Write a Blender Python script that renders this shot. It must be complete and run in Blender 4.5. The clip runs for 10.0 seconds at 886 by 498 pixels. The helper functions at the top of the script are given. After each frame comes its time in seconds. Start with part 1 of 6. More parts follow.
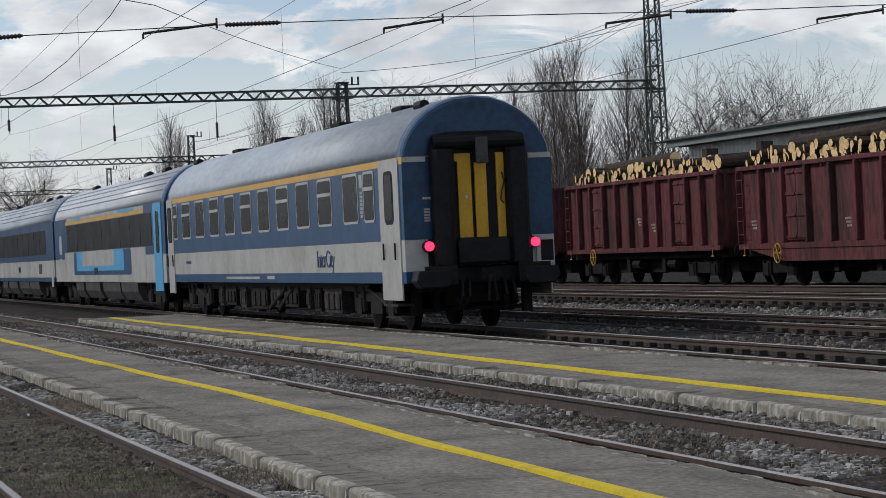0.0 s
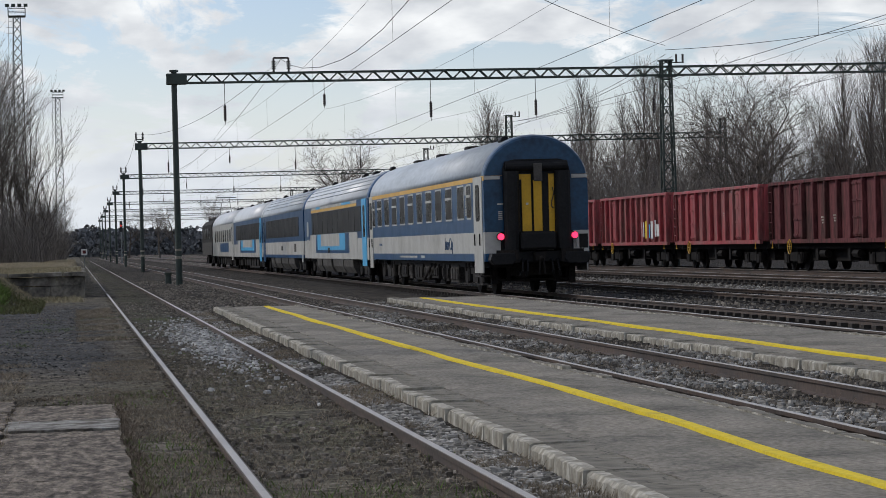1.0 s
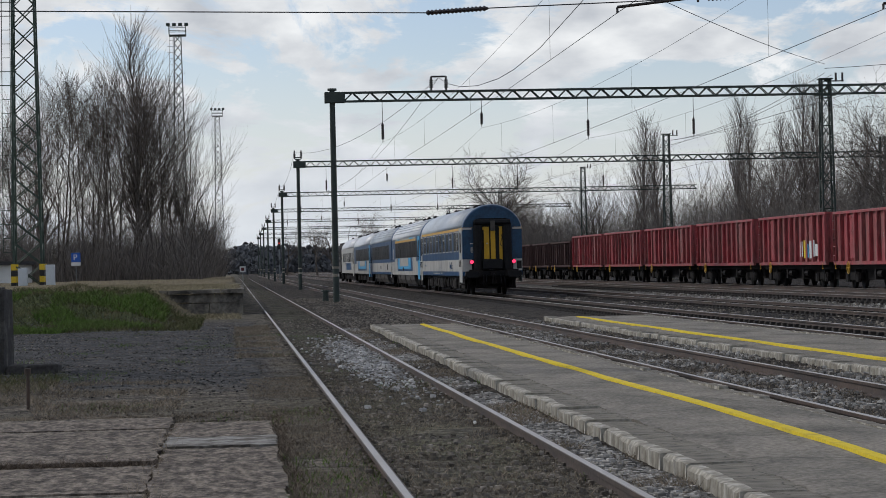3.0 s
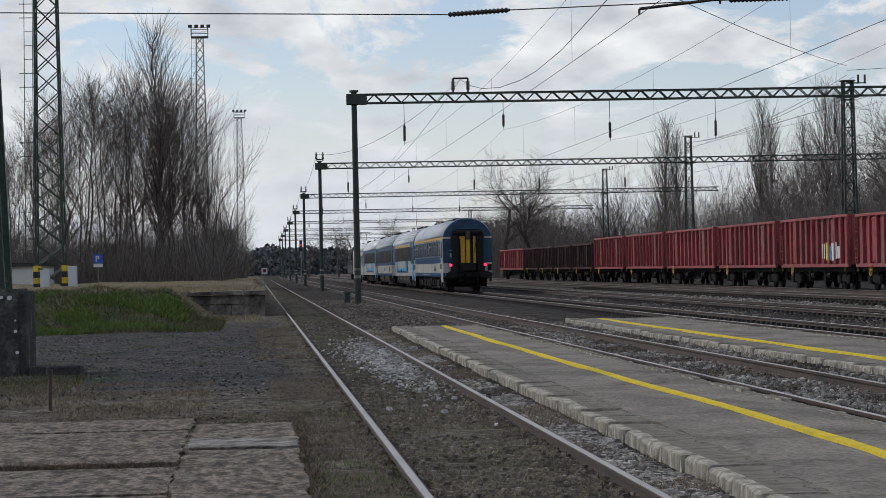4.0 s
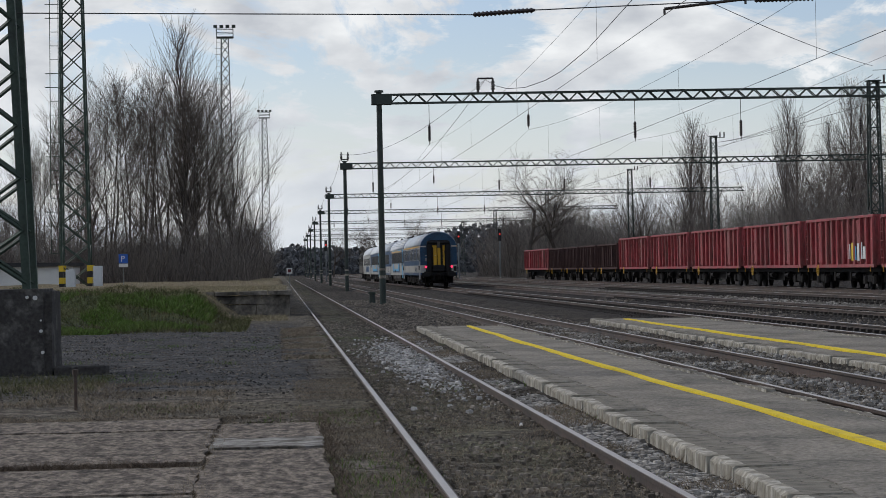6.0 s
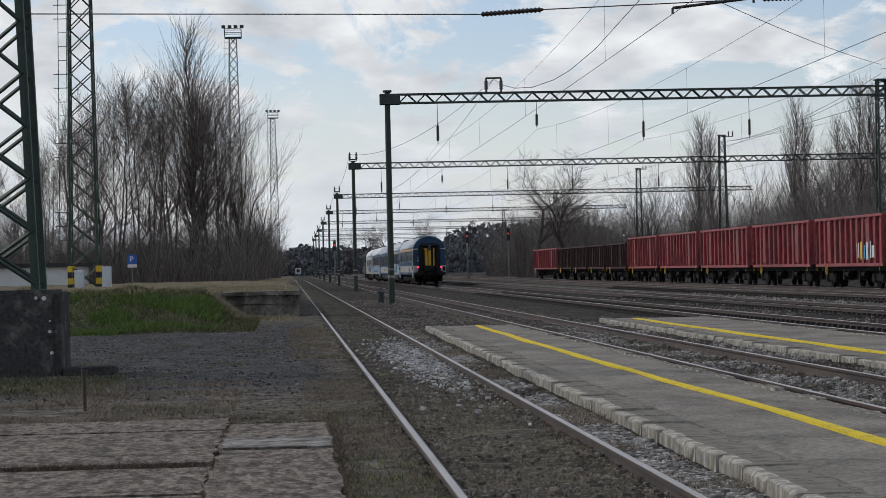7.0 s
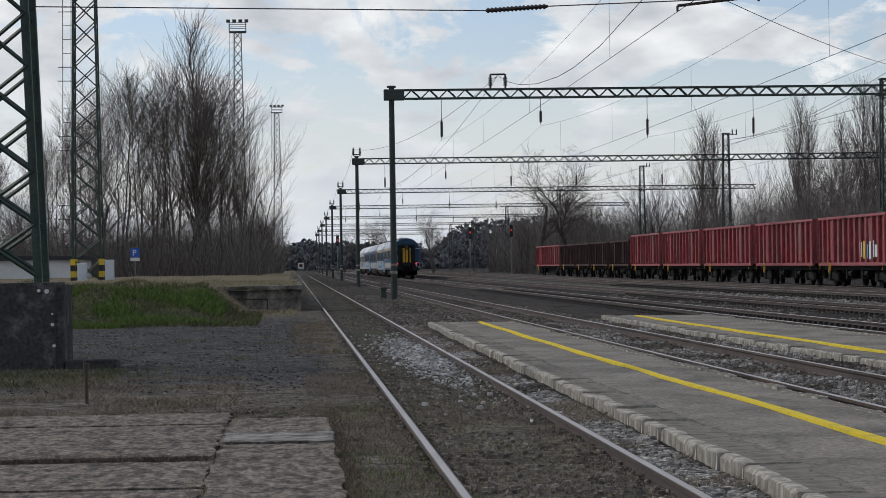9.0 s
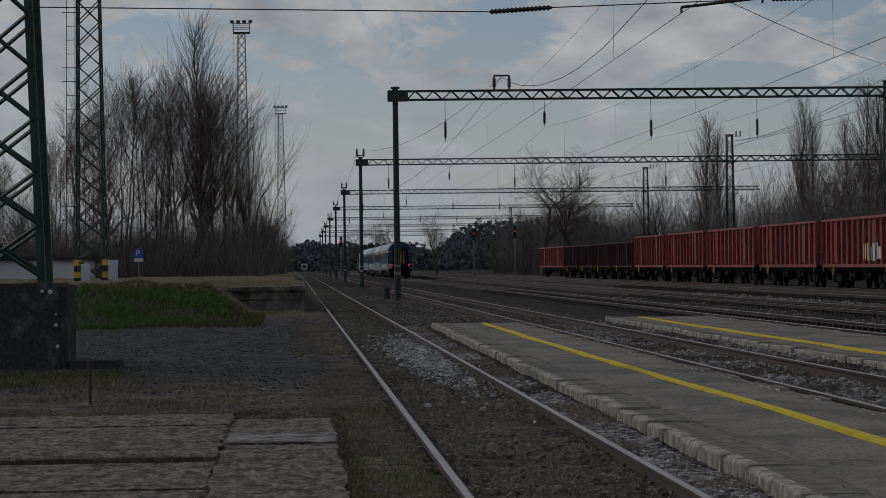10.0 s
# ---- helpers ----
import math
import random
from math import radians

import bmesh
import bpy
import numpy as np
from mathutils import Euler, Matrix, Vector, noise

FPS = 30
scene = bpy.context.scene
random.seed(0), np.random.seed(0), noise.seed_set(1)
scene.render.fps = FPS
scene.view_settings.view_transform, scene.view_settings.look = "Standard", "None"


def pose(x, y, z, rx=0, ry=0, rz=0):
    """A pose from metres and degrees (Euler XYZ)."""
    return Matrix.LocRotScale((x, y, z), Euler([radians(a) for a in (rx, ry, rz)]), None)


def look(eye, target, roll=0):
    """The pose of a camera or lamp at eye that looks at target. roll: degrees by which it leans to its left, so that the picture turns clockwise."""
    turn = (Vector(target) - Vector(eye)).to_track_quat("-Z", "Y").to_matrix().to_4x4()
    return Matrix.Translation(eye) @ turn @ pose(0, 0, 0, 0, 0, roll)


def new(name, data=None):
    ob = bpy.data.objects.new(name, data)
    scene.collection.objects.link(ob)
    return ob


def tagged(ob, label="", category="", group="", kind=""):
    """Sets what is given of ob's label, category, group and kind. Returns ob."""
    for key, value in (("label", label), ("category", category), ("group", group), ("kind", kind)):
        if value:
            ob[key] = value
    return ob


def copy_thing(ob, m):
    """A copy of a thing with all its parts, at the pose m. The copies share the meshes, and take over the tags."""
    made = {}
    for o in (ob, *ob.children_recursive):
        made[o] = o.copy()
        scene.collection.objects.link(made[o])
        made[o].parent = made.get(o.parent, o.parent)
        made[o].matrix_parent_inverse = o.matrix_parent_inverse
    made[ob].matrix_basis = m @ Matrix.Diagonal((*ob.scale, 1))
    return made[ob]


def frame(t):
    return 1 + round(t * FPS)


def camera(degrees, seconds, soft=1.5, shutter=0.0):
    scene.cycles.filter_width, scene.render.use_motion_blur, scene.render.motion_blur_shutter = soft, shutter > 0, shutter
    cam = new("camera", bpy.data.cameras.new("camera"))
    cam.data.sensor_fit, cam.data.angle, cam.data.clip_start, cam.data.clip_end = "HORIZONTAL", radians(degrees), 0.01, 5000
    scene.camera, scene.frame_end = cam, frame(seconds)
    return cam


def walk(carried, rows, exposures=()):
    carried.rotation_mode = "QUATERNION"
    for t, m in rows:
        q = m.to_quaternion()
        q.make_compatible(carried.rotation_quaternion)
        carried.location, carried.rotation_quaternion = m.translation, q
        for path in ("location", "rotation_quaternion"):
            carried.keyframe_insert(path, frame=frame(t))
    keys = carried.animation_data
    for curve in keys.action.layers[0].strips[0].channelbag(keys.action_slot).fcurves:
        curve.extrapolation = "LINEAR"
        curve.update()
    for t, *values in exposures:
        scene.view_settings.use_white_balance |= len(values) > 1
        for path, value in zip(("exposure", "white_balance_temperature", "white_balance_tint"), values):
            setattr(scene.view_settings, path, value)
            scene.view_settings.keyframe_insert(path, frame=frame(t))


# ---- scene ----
cam = camera(20.2, 10.0, soft=0.75)
PATH = [
    (0, (-0.632, -3.671, 1.556), (27.425, 96.329, 1.452), -2.66),
    (0.1, (-0.104, -0.386, 1.440), (25.974, 96.154, 1.429), -1.44),
    (0.2, (0.000, 0.000, 1.440), (24.157, 97.038, 1.409), -1.52),
    (0.5, (0.000, 0.000, 1.440), (19.508, 98.079, 1.296), -1.51),
    (1, (0.000, 0.000, 1.440), (14.644, 98.922, 1.206), -1.51),
    (1.5, (0.000, 0.000, 1.440), (11.882, 99.292, 1.451), -1.44),
    (2, (0.000, 0.000, 1.440), (10.172, 99.481, 1.716), -1.42),
    (2.5, (0.000, 0.000, 1.440), (9.128, 99.581, 1.953), -1.33),
    (4, (0.000, 0.000, 1.440), (7.549, 99.712, 2.191), -1.19),
    (4.5, (0.000, 0.000, 1.440), (7.280, 99.732, 2.168), -1.17),
    (5, (0.000, 0.000, 1.440), (7.038, 99.750, 2.138), -1.16),
    (5.5, (0.000, 0.000, 1.440), (6.785, 99.767, 2.206), -1.14),
    (7, (0.000, 0.000, 1.440), (6.205, 99.804, 2.213), -1.29),
    (7.5, (0.000, 0.000, 1.440), (6.092, 99.812, 2.180), -1.31),
    (8, (0.000, 0.000, 1.440), (5.924, 99.821, 2.208), -1.24),
    (8.5, (0.000, 0.000, 1.440), (5.976, 99.819, 2.159), -1.01),
    (9, (0.000, 0.000, 1.440), (6.084, 99.813, 2.052), -0.84),
    (9.5, (0.000, 0.000, 1.440), (6.109, 99.812, 2.011), -0.80),
    (10, (0.000, 0.000, 1.440), (5.943, 99.821, 2.098), -0.75),
]
walk(cam, [(t, look(eye, target, roll)) for t, eye, target, roll in PATH],
     exposures=[(0.0, 0.0), (0.3, 0.0), (0.7, 0.09), (1.6, 0.11), (2.4, 0.0), (9.35, 0.0), (9.5, -0.12), (9.8, -0.68), (10.0, -1.08)])

# ---- light ----
SUN_AZ, SUN_EL = -55.0, 36.0   # degrees: azimuth from +y towards +x, height


def make_world():
    w = bpy.data.worlds.new("sky")
    scene.world = w
    w.use_nodes = True
    nt = w.node_tree
    nt.nodes.clear()
    n = nt.nodes.new
    out, bg = n("ShaderNodeOutputWorld"), n("ShaderNodeBackground")
    sky = n("ShaderNodeTexSky")
    sky.sky_type = "NISHITA"
    sky.sun_disc = False
    sky.sun_elevation = radians(SUN_EL)
    sky.sun_rotation = radians(SUN_AZ)
    sky.air_density, sky.dust_density, sky.ozone_density = 1.0, 0.4, 1.0
    tc, mp = n("ShaderNodeTexCoord"), n("ShaderNodeMapping")
    mp.inputs["Scale"].default_value = (11.0, 11.0, 25.0)
    mp.inputs["Location"].default_value = (1.3, 0.4, 0.2)
    n1 = n("ShaderNodeTexNoise")
    n1.inputs["Scale"].default_value = 1.0
    n1.inputs["Detail"].default_value = 9.0
    n1.inputs["Roughness"].default_value = 0.64
    n1.inputs["Distortion"].default_value = 0.6
    rp = n("ShaderNodeValToRGB")
    rp.color_ramp.elements[0].position, rp.color_ramp.elements[1].position = 0.465, 0.535
    n2 = n("ShaderNodeTexNoise")
    n2.inputs["Scale"].default_value = 2.2
    n2.inputs["Detail"].default_value = 8.0
    shade = n("ShaderNodeValToRGB")
    shade.color_ramp.elements[0].position, shade.color_ramp.elements[1].position = 0.35, 0.68
    shade.color_ramp.elements[0].color = (5.28, 5.58, 6.06, 1)
    shade.color_ramp.elements[1].color = (9.0, 9.2, 9.35, 1)
    mix = n("ShaderNodeMixRGB")
    lk = nt.links.new
    lk(tc.outputs["Generated"], mp.inputs["Vector"])
    lk(mp.outputs["Vector"], n1.inputs["Vector"])
    lk(mp.outputs["Vector"], n2.inputs["Vector"])
    lk(n1.outputs["Fac"], rp.inputs["Fac"])
    lk(n2.outputs["Fac"], shade.inputs["Fac"])
    lk(rp.outputs["Color"], mix.inputs["Fac"])
    tint = n("ShaderNodeMixRGB")
    tint.blend_type, tint.inputs["Fac"].default_value = "MULTIPLY", 1.0
    tint.inputs["Color2"].default_value = (0.975, 0.957, 1.10, 1)
    lk(sky.outputs["Color"], tint.inputs["Color1"])
    lk(tint.outputs["Color"], mix.inputs["Color1"])
    lk(shade.outputs["Color"], mix.inputs["Color2"])
    # pale haze low over the horizon
    sep, low = n("ShaderNodeSeparateXYZ"), n("ShaderNodeMapRange")
    low.inputs["From Min"].default_value, low.inputs["From Max"].default_value = 0.0, 0.085
    low.inputs["To Min"].default_value, low.inputs["To Max"].default_value = 0.95, 0.0
    lk(tc.outputs["Generated"], sep.inputs["Vector"])
    lk(sep.outputs["Z"], low.inputs["Value"])
    haze = n("ShaderNodeMixRGB")
    haze.inputs["Color2"].default_value = (6.9, 7.35, 7.9, 1)
    lk(low.outputs["Result"], haze.inputs["Fac"])
    lk(mix.outputs["Color"], haze.inputs["Color1"])
    lk(haze.outputs["Color"], bg.inputs["Color"])
    bg.inputs["Strength"].default_value = 0.10
    lk(bg.outputs["Background"], out.inputs["Surface"])


def make_sun():
    d = bpy.data.lights.new("sun", "SUN")
    d.energy, d.angle, d.color = 1.7, radians(4), (1.0, 0.965, 0.92)
    az, el = radians(SUN_AZ), radians(SUN_EL)
    way = Vector((math.sin(az) * math.cos(el), math.cos(az) * math.cos(el), math.sin(el)))
    new("sun", d).matrix_world = look(way * 200, (0, 0, 0))


make_world()
make_sun()


# ---- materials ----
def mat(name, base, rough=0.7, metal=0.0, vary=0.25, scale=1.0, fine=18.0, bump=0.15, other=None, spec=0.4, island=False, emit=0.0, stretch=(1, 1, 1), cover=(0.42, 0.68)):
    """Base colour with broad stains (other), fine grain and a slight relief."""
    m = bpy.data.materials.new(name)
    m.use_nodes = True
    nt = m.node_tree
    n, lk = nt.nodes.new, nt.links.new
    bsdf = nt.nodes["Principled BSDF"]
    bsdf.inputs["Metallic"].default_value = metal
    bsdf.inputs["Specular IOR Level"].default_value = min(spec, 0.12) if rough > 0.7 and not metal else spec
    tc, mp = n("ShaderNodeTexCoord"), n("ShaderNodeMapping")
    mp.inputs["Scale"].default_value = stretch
    lk(tc.outputs["Object"], mp.inputs["Vector"])
    big, small = n("ShaderNodeTexNoise"), n("ShaderNodeTexNoise")
    big.inputs["Scale"].default_value, big.inputs["Detail"].default_value, big.inputs["Roughness"].default_value = scale, 7.0, 0.62
    small.inputs["Scale"].default_value, small.inputs["Detail"].default_value = fine, 5.0
    lk(mp.outputs["Vector"], big.inputs["Vector"])
    lk(mp.outputs["Vector"], small.inputs["Vector"])
    rp = n("ShaderNodeMapRange")
    rp.inputs["From Min"].default_value, rp.inputs["From Max"].default_value = cover
    lk(big.outputs["Fac"], rp.inputs["Value"])
    mix = n("ShaderNodeMixRGB")
    mix.inputs["Color1"].default_value = (*base, 1)
    mix.inputs["Color2"].default_value = (*(other or [c * (1 - vary) for c in base]), 1)
    lk(rp.outputs["Result"], mix.inputs["Fac"])
    hsv = n("ShaderNodeHueSaturation")
    val = n("ShaderNodeMapRange")
    val.inputs["From Min"].default_value, val.inputs["From Max"].default_value = 0.25, 0.75
    val.inputs["To Min"].default_value, val.inputs["To Max"].default_value = 1 - vary, 1 + vary
    lk(small.outputs["Fac"], val.inputs["Value"])
    value = val.outputs["Result"]
    if island:
        geo, mr, mul = n("ShaderNodeNewGeometry"), n("ShaderNodeMapRange"), n("ShaderNodeMath")
        mr.inputs["To Min"].default_value, mr.inputs["To Max"].default_value = 0.45, 1.55
        mul.operation = "MULTIPLY"
        lk(geo.outputs["Random Per Island"], mr.inputs["Value"])
        lk(mr.outputs["Result"], mul.inputs[0])
        lk(value, mul.inputs[1])
        value = mul.outputs["Value"]
    lk(value, hsv.inputs["Value"])
    lk(mix.outputs["Color"], hsv.inputs["Color"])
    lk(hsv.outputs["Color"], bsdf.inputs["Base Color"])
    rr = n("ShaderNodeMapRange")
    rr.inputs["To Min"].default_value, rr.inputs["To Max"].default_value = max(0.02, rough - 0.12), min(1.0, rough + 0.12)
    lk(big.outputs["Fac"], rr.inputs["Value"])
    lk(rr.outputs["Result"], bsdf.inputs["Roughness"])
    if bump:
        b = n("ShaderNodeBump")
        b.inputs["Strength"].default_value, b.inputs["Distance"].default_value = bump, 0.02
        lk(small.outputs["Fac"], b.inputs["Height"])
        lk(b.outputs["Normal"], bsdf.inputs["Normal"])
    if emit:
        bsdf.inputs["Emission Color"].default_value = (*base, 1)
        bsdf.inputs["Emission Strength"].default_value = emit
    return m


def cracked(m, scale=0.55, depth=0.35):
    """Adds a net of thin dark wandering cracks."""
    nt = m.node_tree
    n, lk = nt.nodes.new, nt.links.new
    tc, warp, add, vor = n("ShaderNodeTexCoord"), n("ShaderNodeTexNoise"), n("ShaderNodeMixRGB"), n("ShaderNodeTexVoronoi")
    warp.inputs["Scale"].default_value, warp.inputs["Detail"].default_value = 2.2, 5.0
    add.blend_type, add.inputs["Fac"].default_value = "ADD", 0.55
    vor.feature, vor.inputs["Scale"].default_value = "DISTANCE_TO_EDGE", scale
    lk(tc.outputs["Object"], warp.inputs["Vector"])
    lk(tc.outputs["Object"], add.inputs["Color1"])
    lk(warp.outputs["Color"], add.inputs["Color2"])
    lk(add.outputs["Color"], vor.inputs["Vector"])
    r = n("ShaderNodeMapRange")
    r.inputs["From Min"].default_value, r.inputs["From Max"].default_value = 0.0, 0.022
    r.inputs["To Min"].default_value = depth
    lk(vor.outputs["Distance"], r.inputs["Value"])
    bsdf = nt.nodes["Principled BSDF"]
    src = bsdf.inputs["Base Color"].links[0].from_socket
    hsv = n("ShaderNodeHueSaturation")
    lk(r.outputs["Result"], hsv.inputs["Value"])
    lk(src, hsv.inputs["Color"])
    lk(hsv.outputs["Color"], bsdf.inputs["Base Color"])
    return m


M_RAIL = mat("rail_rust", (0.085, 0.058, 0.045), 0.65, 0.3, vary=0.3, scale=0.8, other=(0.05, 0.042, 0.038))
M_RAILTOP = mat("rail_running_surface", (0.36, 0.335, 0.31), 0.5, 0.35, vary=0.15, scale=0.5)
M_CONC = cracked(mat("platform_asphalt_concrete", (0.215, 0.195, 0.165), 0.92, scale=0.9, fine=22, bump=0.7, vary=0.4, other=(0.135, 0.125, 0.108), stretch=(1.2, 0.7, 1), cover=(0.4, 0.62)), 0.3, 0.72)
M_EDGE = mat("weathered_white_edge_stone", (0.20, 0.183, 0.148), 0.9, scale=3.0, fine=10, bump=0.7, vary=0.42, other=(0.42, 0.40, 0.35), cover=(0.45, 0.60), stretch=(1.0, 1.2, 0.8))
M_SLAB = cracked(mat("old_concrete_slab", (0.17, 0.143, 0.117), 0.95, scale=2.8, fine=9, bump=1.0, vary=0.7, other=(0.066, 0.056, 0.047), stretch=(3.0, 1.0, 1), cover=(0.44, 0.60)), 0.4, 0.5)
M_PALESLAB = mat("pale_concrete_patch", (0.23, 0.222, 0.205), 0.9, scale=3.0, fine=14, bump=0.8, vary=0.45, other=(0.09, 0.08, 0.068), cover=(0.42, 0.58))
M_STONEWALL = mat("ramp_stone", (0.21, 0.19, 0.16), 0.95, scale=1.3, fine=9, bump=0.8, vary=0.35, other=(0.05, 0.047, 0.042), cover=(0.4, 0.6))
M_BLOCK = mat("dark_weathered_concrete", (0.055, 0.052, 0.05), 0.95, scale=2.6, fine=16, bump=0.9, vary=0.4, other=(0.13, 0.125, 0.115), cover=(0.52, 0.66))
M_YELLOW = mat("yellow_line_paint", (0.62, 0.47, 0.03), 0.75, scale=2.5, fine=30, vary=0.16, other=(0.42, 0.33, 0.06), cover=(0.5, 0.75))
M_BALLAST = mat("pale_ballast_stone", (0.33, 0.315, 0.29), 0.9, island=True, vary=0.25, other=(0.15, 0.14, 0.125), scale=1.5)
M_BALLAST2 = mat("brown_ballast_stone", (0.19, 0.168, 0.142), 0.92, island=True, vary=0.3, other=(0.11, 0.097, 0.083), scale=1.2)
M_CRUMB = mat("concrete_crumb", (0.12, 0.10, 0.08), 0.95, island=True, vary=0.3, other=(0.06, 0.052, 0.044), scale=2.0)
M_WHITESTONE = mat("white_crushed_stone", (0.40, 0.39, 0.375), 0.85, island=True, vary=0.2, scale=2.0)
M_SLEEPER = mat("dark_sleeper", (0.045, 0.04, 0.036), 0.85, scale=3, fine=20)
M_DRYGRASS = mat("dry_grass", (0.225, 0.185, 0.138), 0.9, island=True, bump=0, other=(0.14, 0.116, 0.085), scale=0.6)
M_STRAW = mat("pale_straw", (0.32, 0.275, 0.18), 0.9, island=True, bump=0, other=(0.2, 0.175, 0.11), scale=0.6)
M_OLIVE = mat("olive_grass", (0.075, 0.088, 0.034), 0.85, island=True, bump=0, other=(0.13, 0.11, 0.062), scale=0.9)
M_EDGETOP = cracked(mat("worn_block_top", (0.185, 0.17, 0.142), 0.93, scale=2.2, fine=12, bump=0.9, vary=0.4, other=(0.11, 0.102, 0.088), stretch=(0.6, 2.2, 1)), 1.6, 0.4)
M_CINDER = mat("black_cinder_lump", (0.035, 0.034, 0.034), 0.95, island=True, vary=0.3, scale=2.0)
M_DEAD = mat("dead_brown_weed", (0.12, 0.094, 0.072), 0.95, island=True, bump=0, scale=0.8)
M_GRASS = mat("green_grass", (0.085, 0.145, 0.028), 0.8, island=True, bump=0, other=(0.10, 0.13, 0.04), scale=0.5)
M_BLUE = mat("coach_blue_paint", (0.010, 0.056, 0.140), 0.34, scale=0.7, fine=9, vary=0.14, bump=0.03, other=(0.014, 0.055, 0.118), spec=0.22)
M_DARKBLUE = mat("coach_end_blue_paint", (0.010, 0.048, 0.105), 0.32, scale=1.4, fine=9, vary=0.25, bump=0.06, other=(0.010, 0.03, 0.062), spec=0.3)
M_WHITE = mat("coach_pale_grey_paint", (0.39, 0.385, 0.36), 0.42, scale=0.9, fine=8, vary=0.09, bump=0.03, other=(0.29, 0.28, 0.255))
M_SKY = mat("coach_light_blue_paint", (0.055, 0.33, 0.58), 0.4, vary=0.08, bump=0.02)
M_ORANGE = mat("coach_ochre_stripe", (0.58, 0.33, 0.06), 0.45, vary=0.1, bump=0.02)
M_ROOF = mat("coach_grey_roof", (0.37, 0.41, 0.45), 0.5, scale=0.5, fine=7, vary=0.15, bump=0.06, other=(0.28, 0.31, 0.34), stretch=(1, 0.35, 1))
M_ROOFW = mat("coach_pale_roof", (0.50, 0.52, 0.54), 0.40, scale=0.6, vary=0.1, bump=0.03)
M_GLASS = mat("tinted_window_glass", (0.018, 0.017, 0.016), 0.28, spec=0.06, vary=0.15, bump=0.0, scale=0.6)
M_DARKGLASS = mat("dark_window_band", (0.022, 0.022, 0.023), 0.4, spec=0.06, vary=0.2, bump=0.0, scale=0.6)
M_ALU = mat("window_frame_aluminium", (0.42, 0.42, 0.41), 0.45, 0.3, vary=0.1)
M_RUBBER = mat("black_rubber_bellows", (0.009, 0.009, 0.010), 0.6, scale=3, vary=0.35, bump=0.3, spec=0.2)
M_UNDER = mat("sooty_running_gear", (0.010, 0.009, 0.009), 0.75, scale=2.2, vary=0.4, other=(0.026, 0.022, 0.019))
M_UNDER2 = mat("dusty_grey_underfloor_box", (0.075, 0.07, 0.064), 0.75, scale=2.0, vary=0.3, other=(0.045, 0.042, 0.04))
M_UNDER3 = mat("grimy_underfloor_box", (0.030, 0.027, 0.025), 0.8, scale=3.0, vary=0.45, other=(0.07, 0.064, 0.058), cover=(0.5, 0.66))
M_DOORYEL = mat("yellow_end_door_paint", (0.55, 0.31, 0.012), 0.5, vary=0.12, scale=2)
M_TAIL = mat("red_tail_lamp", (1.0, 0.035, 0.11), 0.3, vary=0.0, bump=0, emit=1.7)
M_SIGRED = mat("red_signal_lamp", (1.0, 0.05, 0.04), 0.3, vary=0.0, bump=0, emit=0.8)
M_MAROON = mat("wagon_maroon_paint", (0.125, 0.040, 0.042), 0.75, scale=1.1, fine=7, vary=0.38, bump=0.2, other=(0.06, 0.03, 0.027), cover=(0.46, 0.6), stretch=(1.6, 1.6, 0.35))
M_RED = mat("wagon_red_paint", (0.30, 0.043, 0.051), 0.62, scale=0.8, fine=6, vary=0.4, bump=0.25, other=(0.20, 0.092, 0.082), stretch=(1.6, 1.6, 0.35))
M_BROWNW = mat("wagon_dark_brown_paint", (0.075, 0.045, 0.042), 0.8, scale=1.0, fine=12, vary=0.3, bump=0.15)
M_DRUM = mat("wagon_inside_rust", (0.05, 0.028, 0.022), 0.85)
M_BARK = mat("log_bark", (0.06, 0.047, 0.036), 0.95, scale=3, fine=20, vary=0.35, bump=0.5)
M_CUT = mat("fresh_cut_log_end", (0.62, 0.45, 0.23), 0.8, island=True, scale=4, vary=0.15, other=(0.40, 0.25, 0.11))
M_STEEL = mat("dark_green_mast_steel", (0.03, 0.043, 0.036), 0.6, scale=1.6, vary=0.3, other=(0.02, 0.026, 0.023))
M_GREEN = mat("green_lattice_paint", (0.04, 0.065, 0.048), 0.6, scale=1.8, vary=0.3, other=(0.028, 0.04, 0.034))
M_GALV = mat("galvanised_steel", (0.20, 0.215, 0.215), 0.5, 0.5, vary=0.15)
M_WIRE = mat("overhead_wire", (0.06, 0.06, 0.062), 0.5, 0.5, vary=0.1, bump=0)
M_INSUL = mat("brown_porcelain", (0.03, 0.022, 0.02), 0.3, vary=0.1, bump=0)
M_TRUNK = mat("grey_bark", (0.105, 0.09, 0.077), 0.95, scale=2.0, fine=15, vary=0.3)
M_TWIG = mat("bare_twigs", (0.145, 0.124, 0.11), 0.95, island=True, bump=0, scale=0.4, vary=0.2)
M_THICKET = mat("bare_brown_thicket", (0.165, 0.145, 0.13), 0.95, island=True, bump=0, scale=0.3, vary=0.25, other=(0.135, 0.12, 0.105))
# far foliage: distance haze is put into the blue-grey base colour
M_CONIFER = mat("haze_tinted_foliage", (0.105, 0.11, 0.118), 0.95, island=True, bump=0, scale=0.1, vary=0.2)
M_SIGNBLUE = mat("sign_blue", (0.02, 0.10, 0.42), 0.4, vary=0.05, bump=0)
M_PLAINWHITE = mat("white_paint", (0.62, 0.62, 0.60), 0.5, vary=0.08, scale=1.5)
M_CAB = mat("light_grey_cabinet", (0.52, 0.55, 0.57), 0.5, vary=0.1)
M_BLACKPAINT = mat("black_paint", (0.015, 0.015, 0.016), 0.5, vary=0.1)
M_YPAINT = mat("yellow_paint", (0.62, 0.42, 0.02), 0.5, vary=0.1)
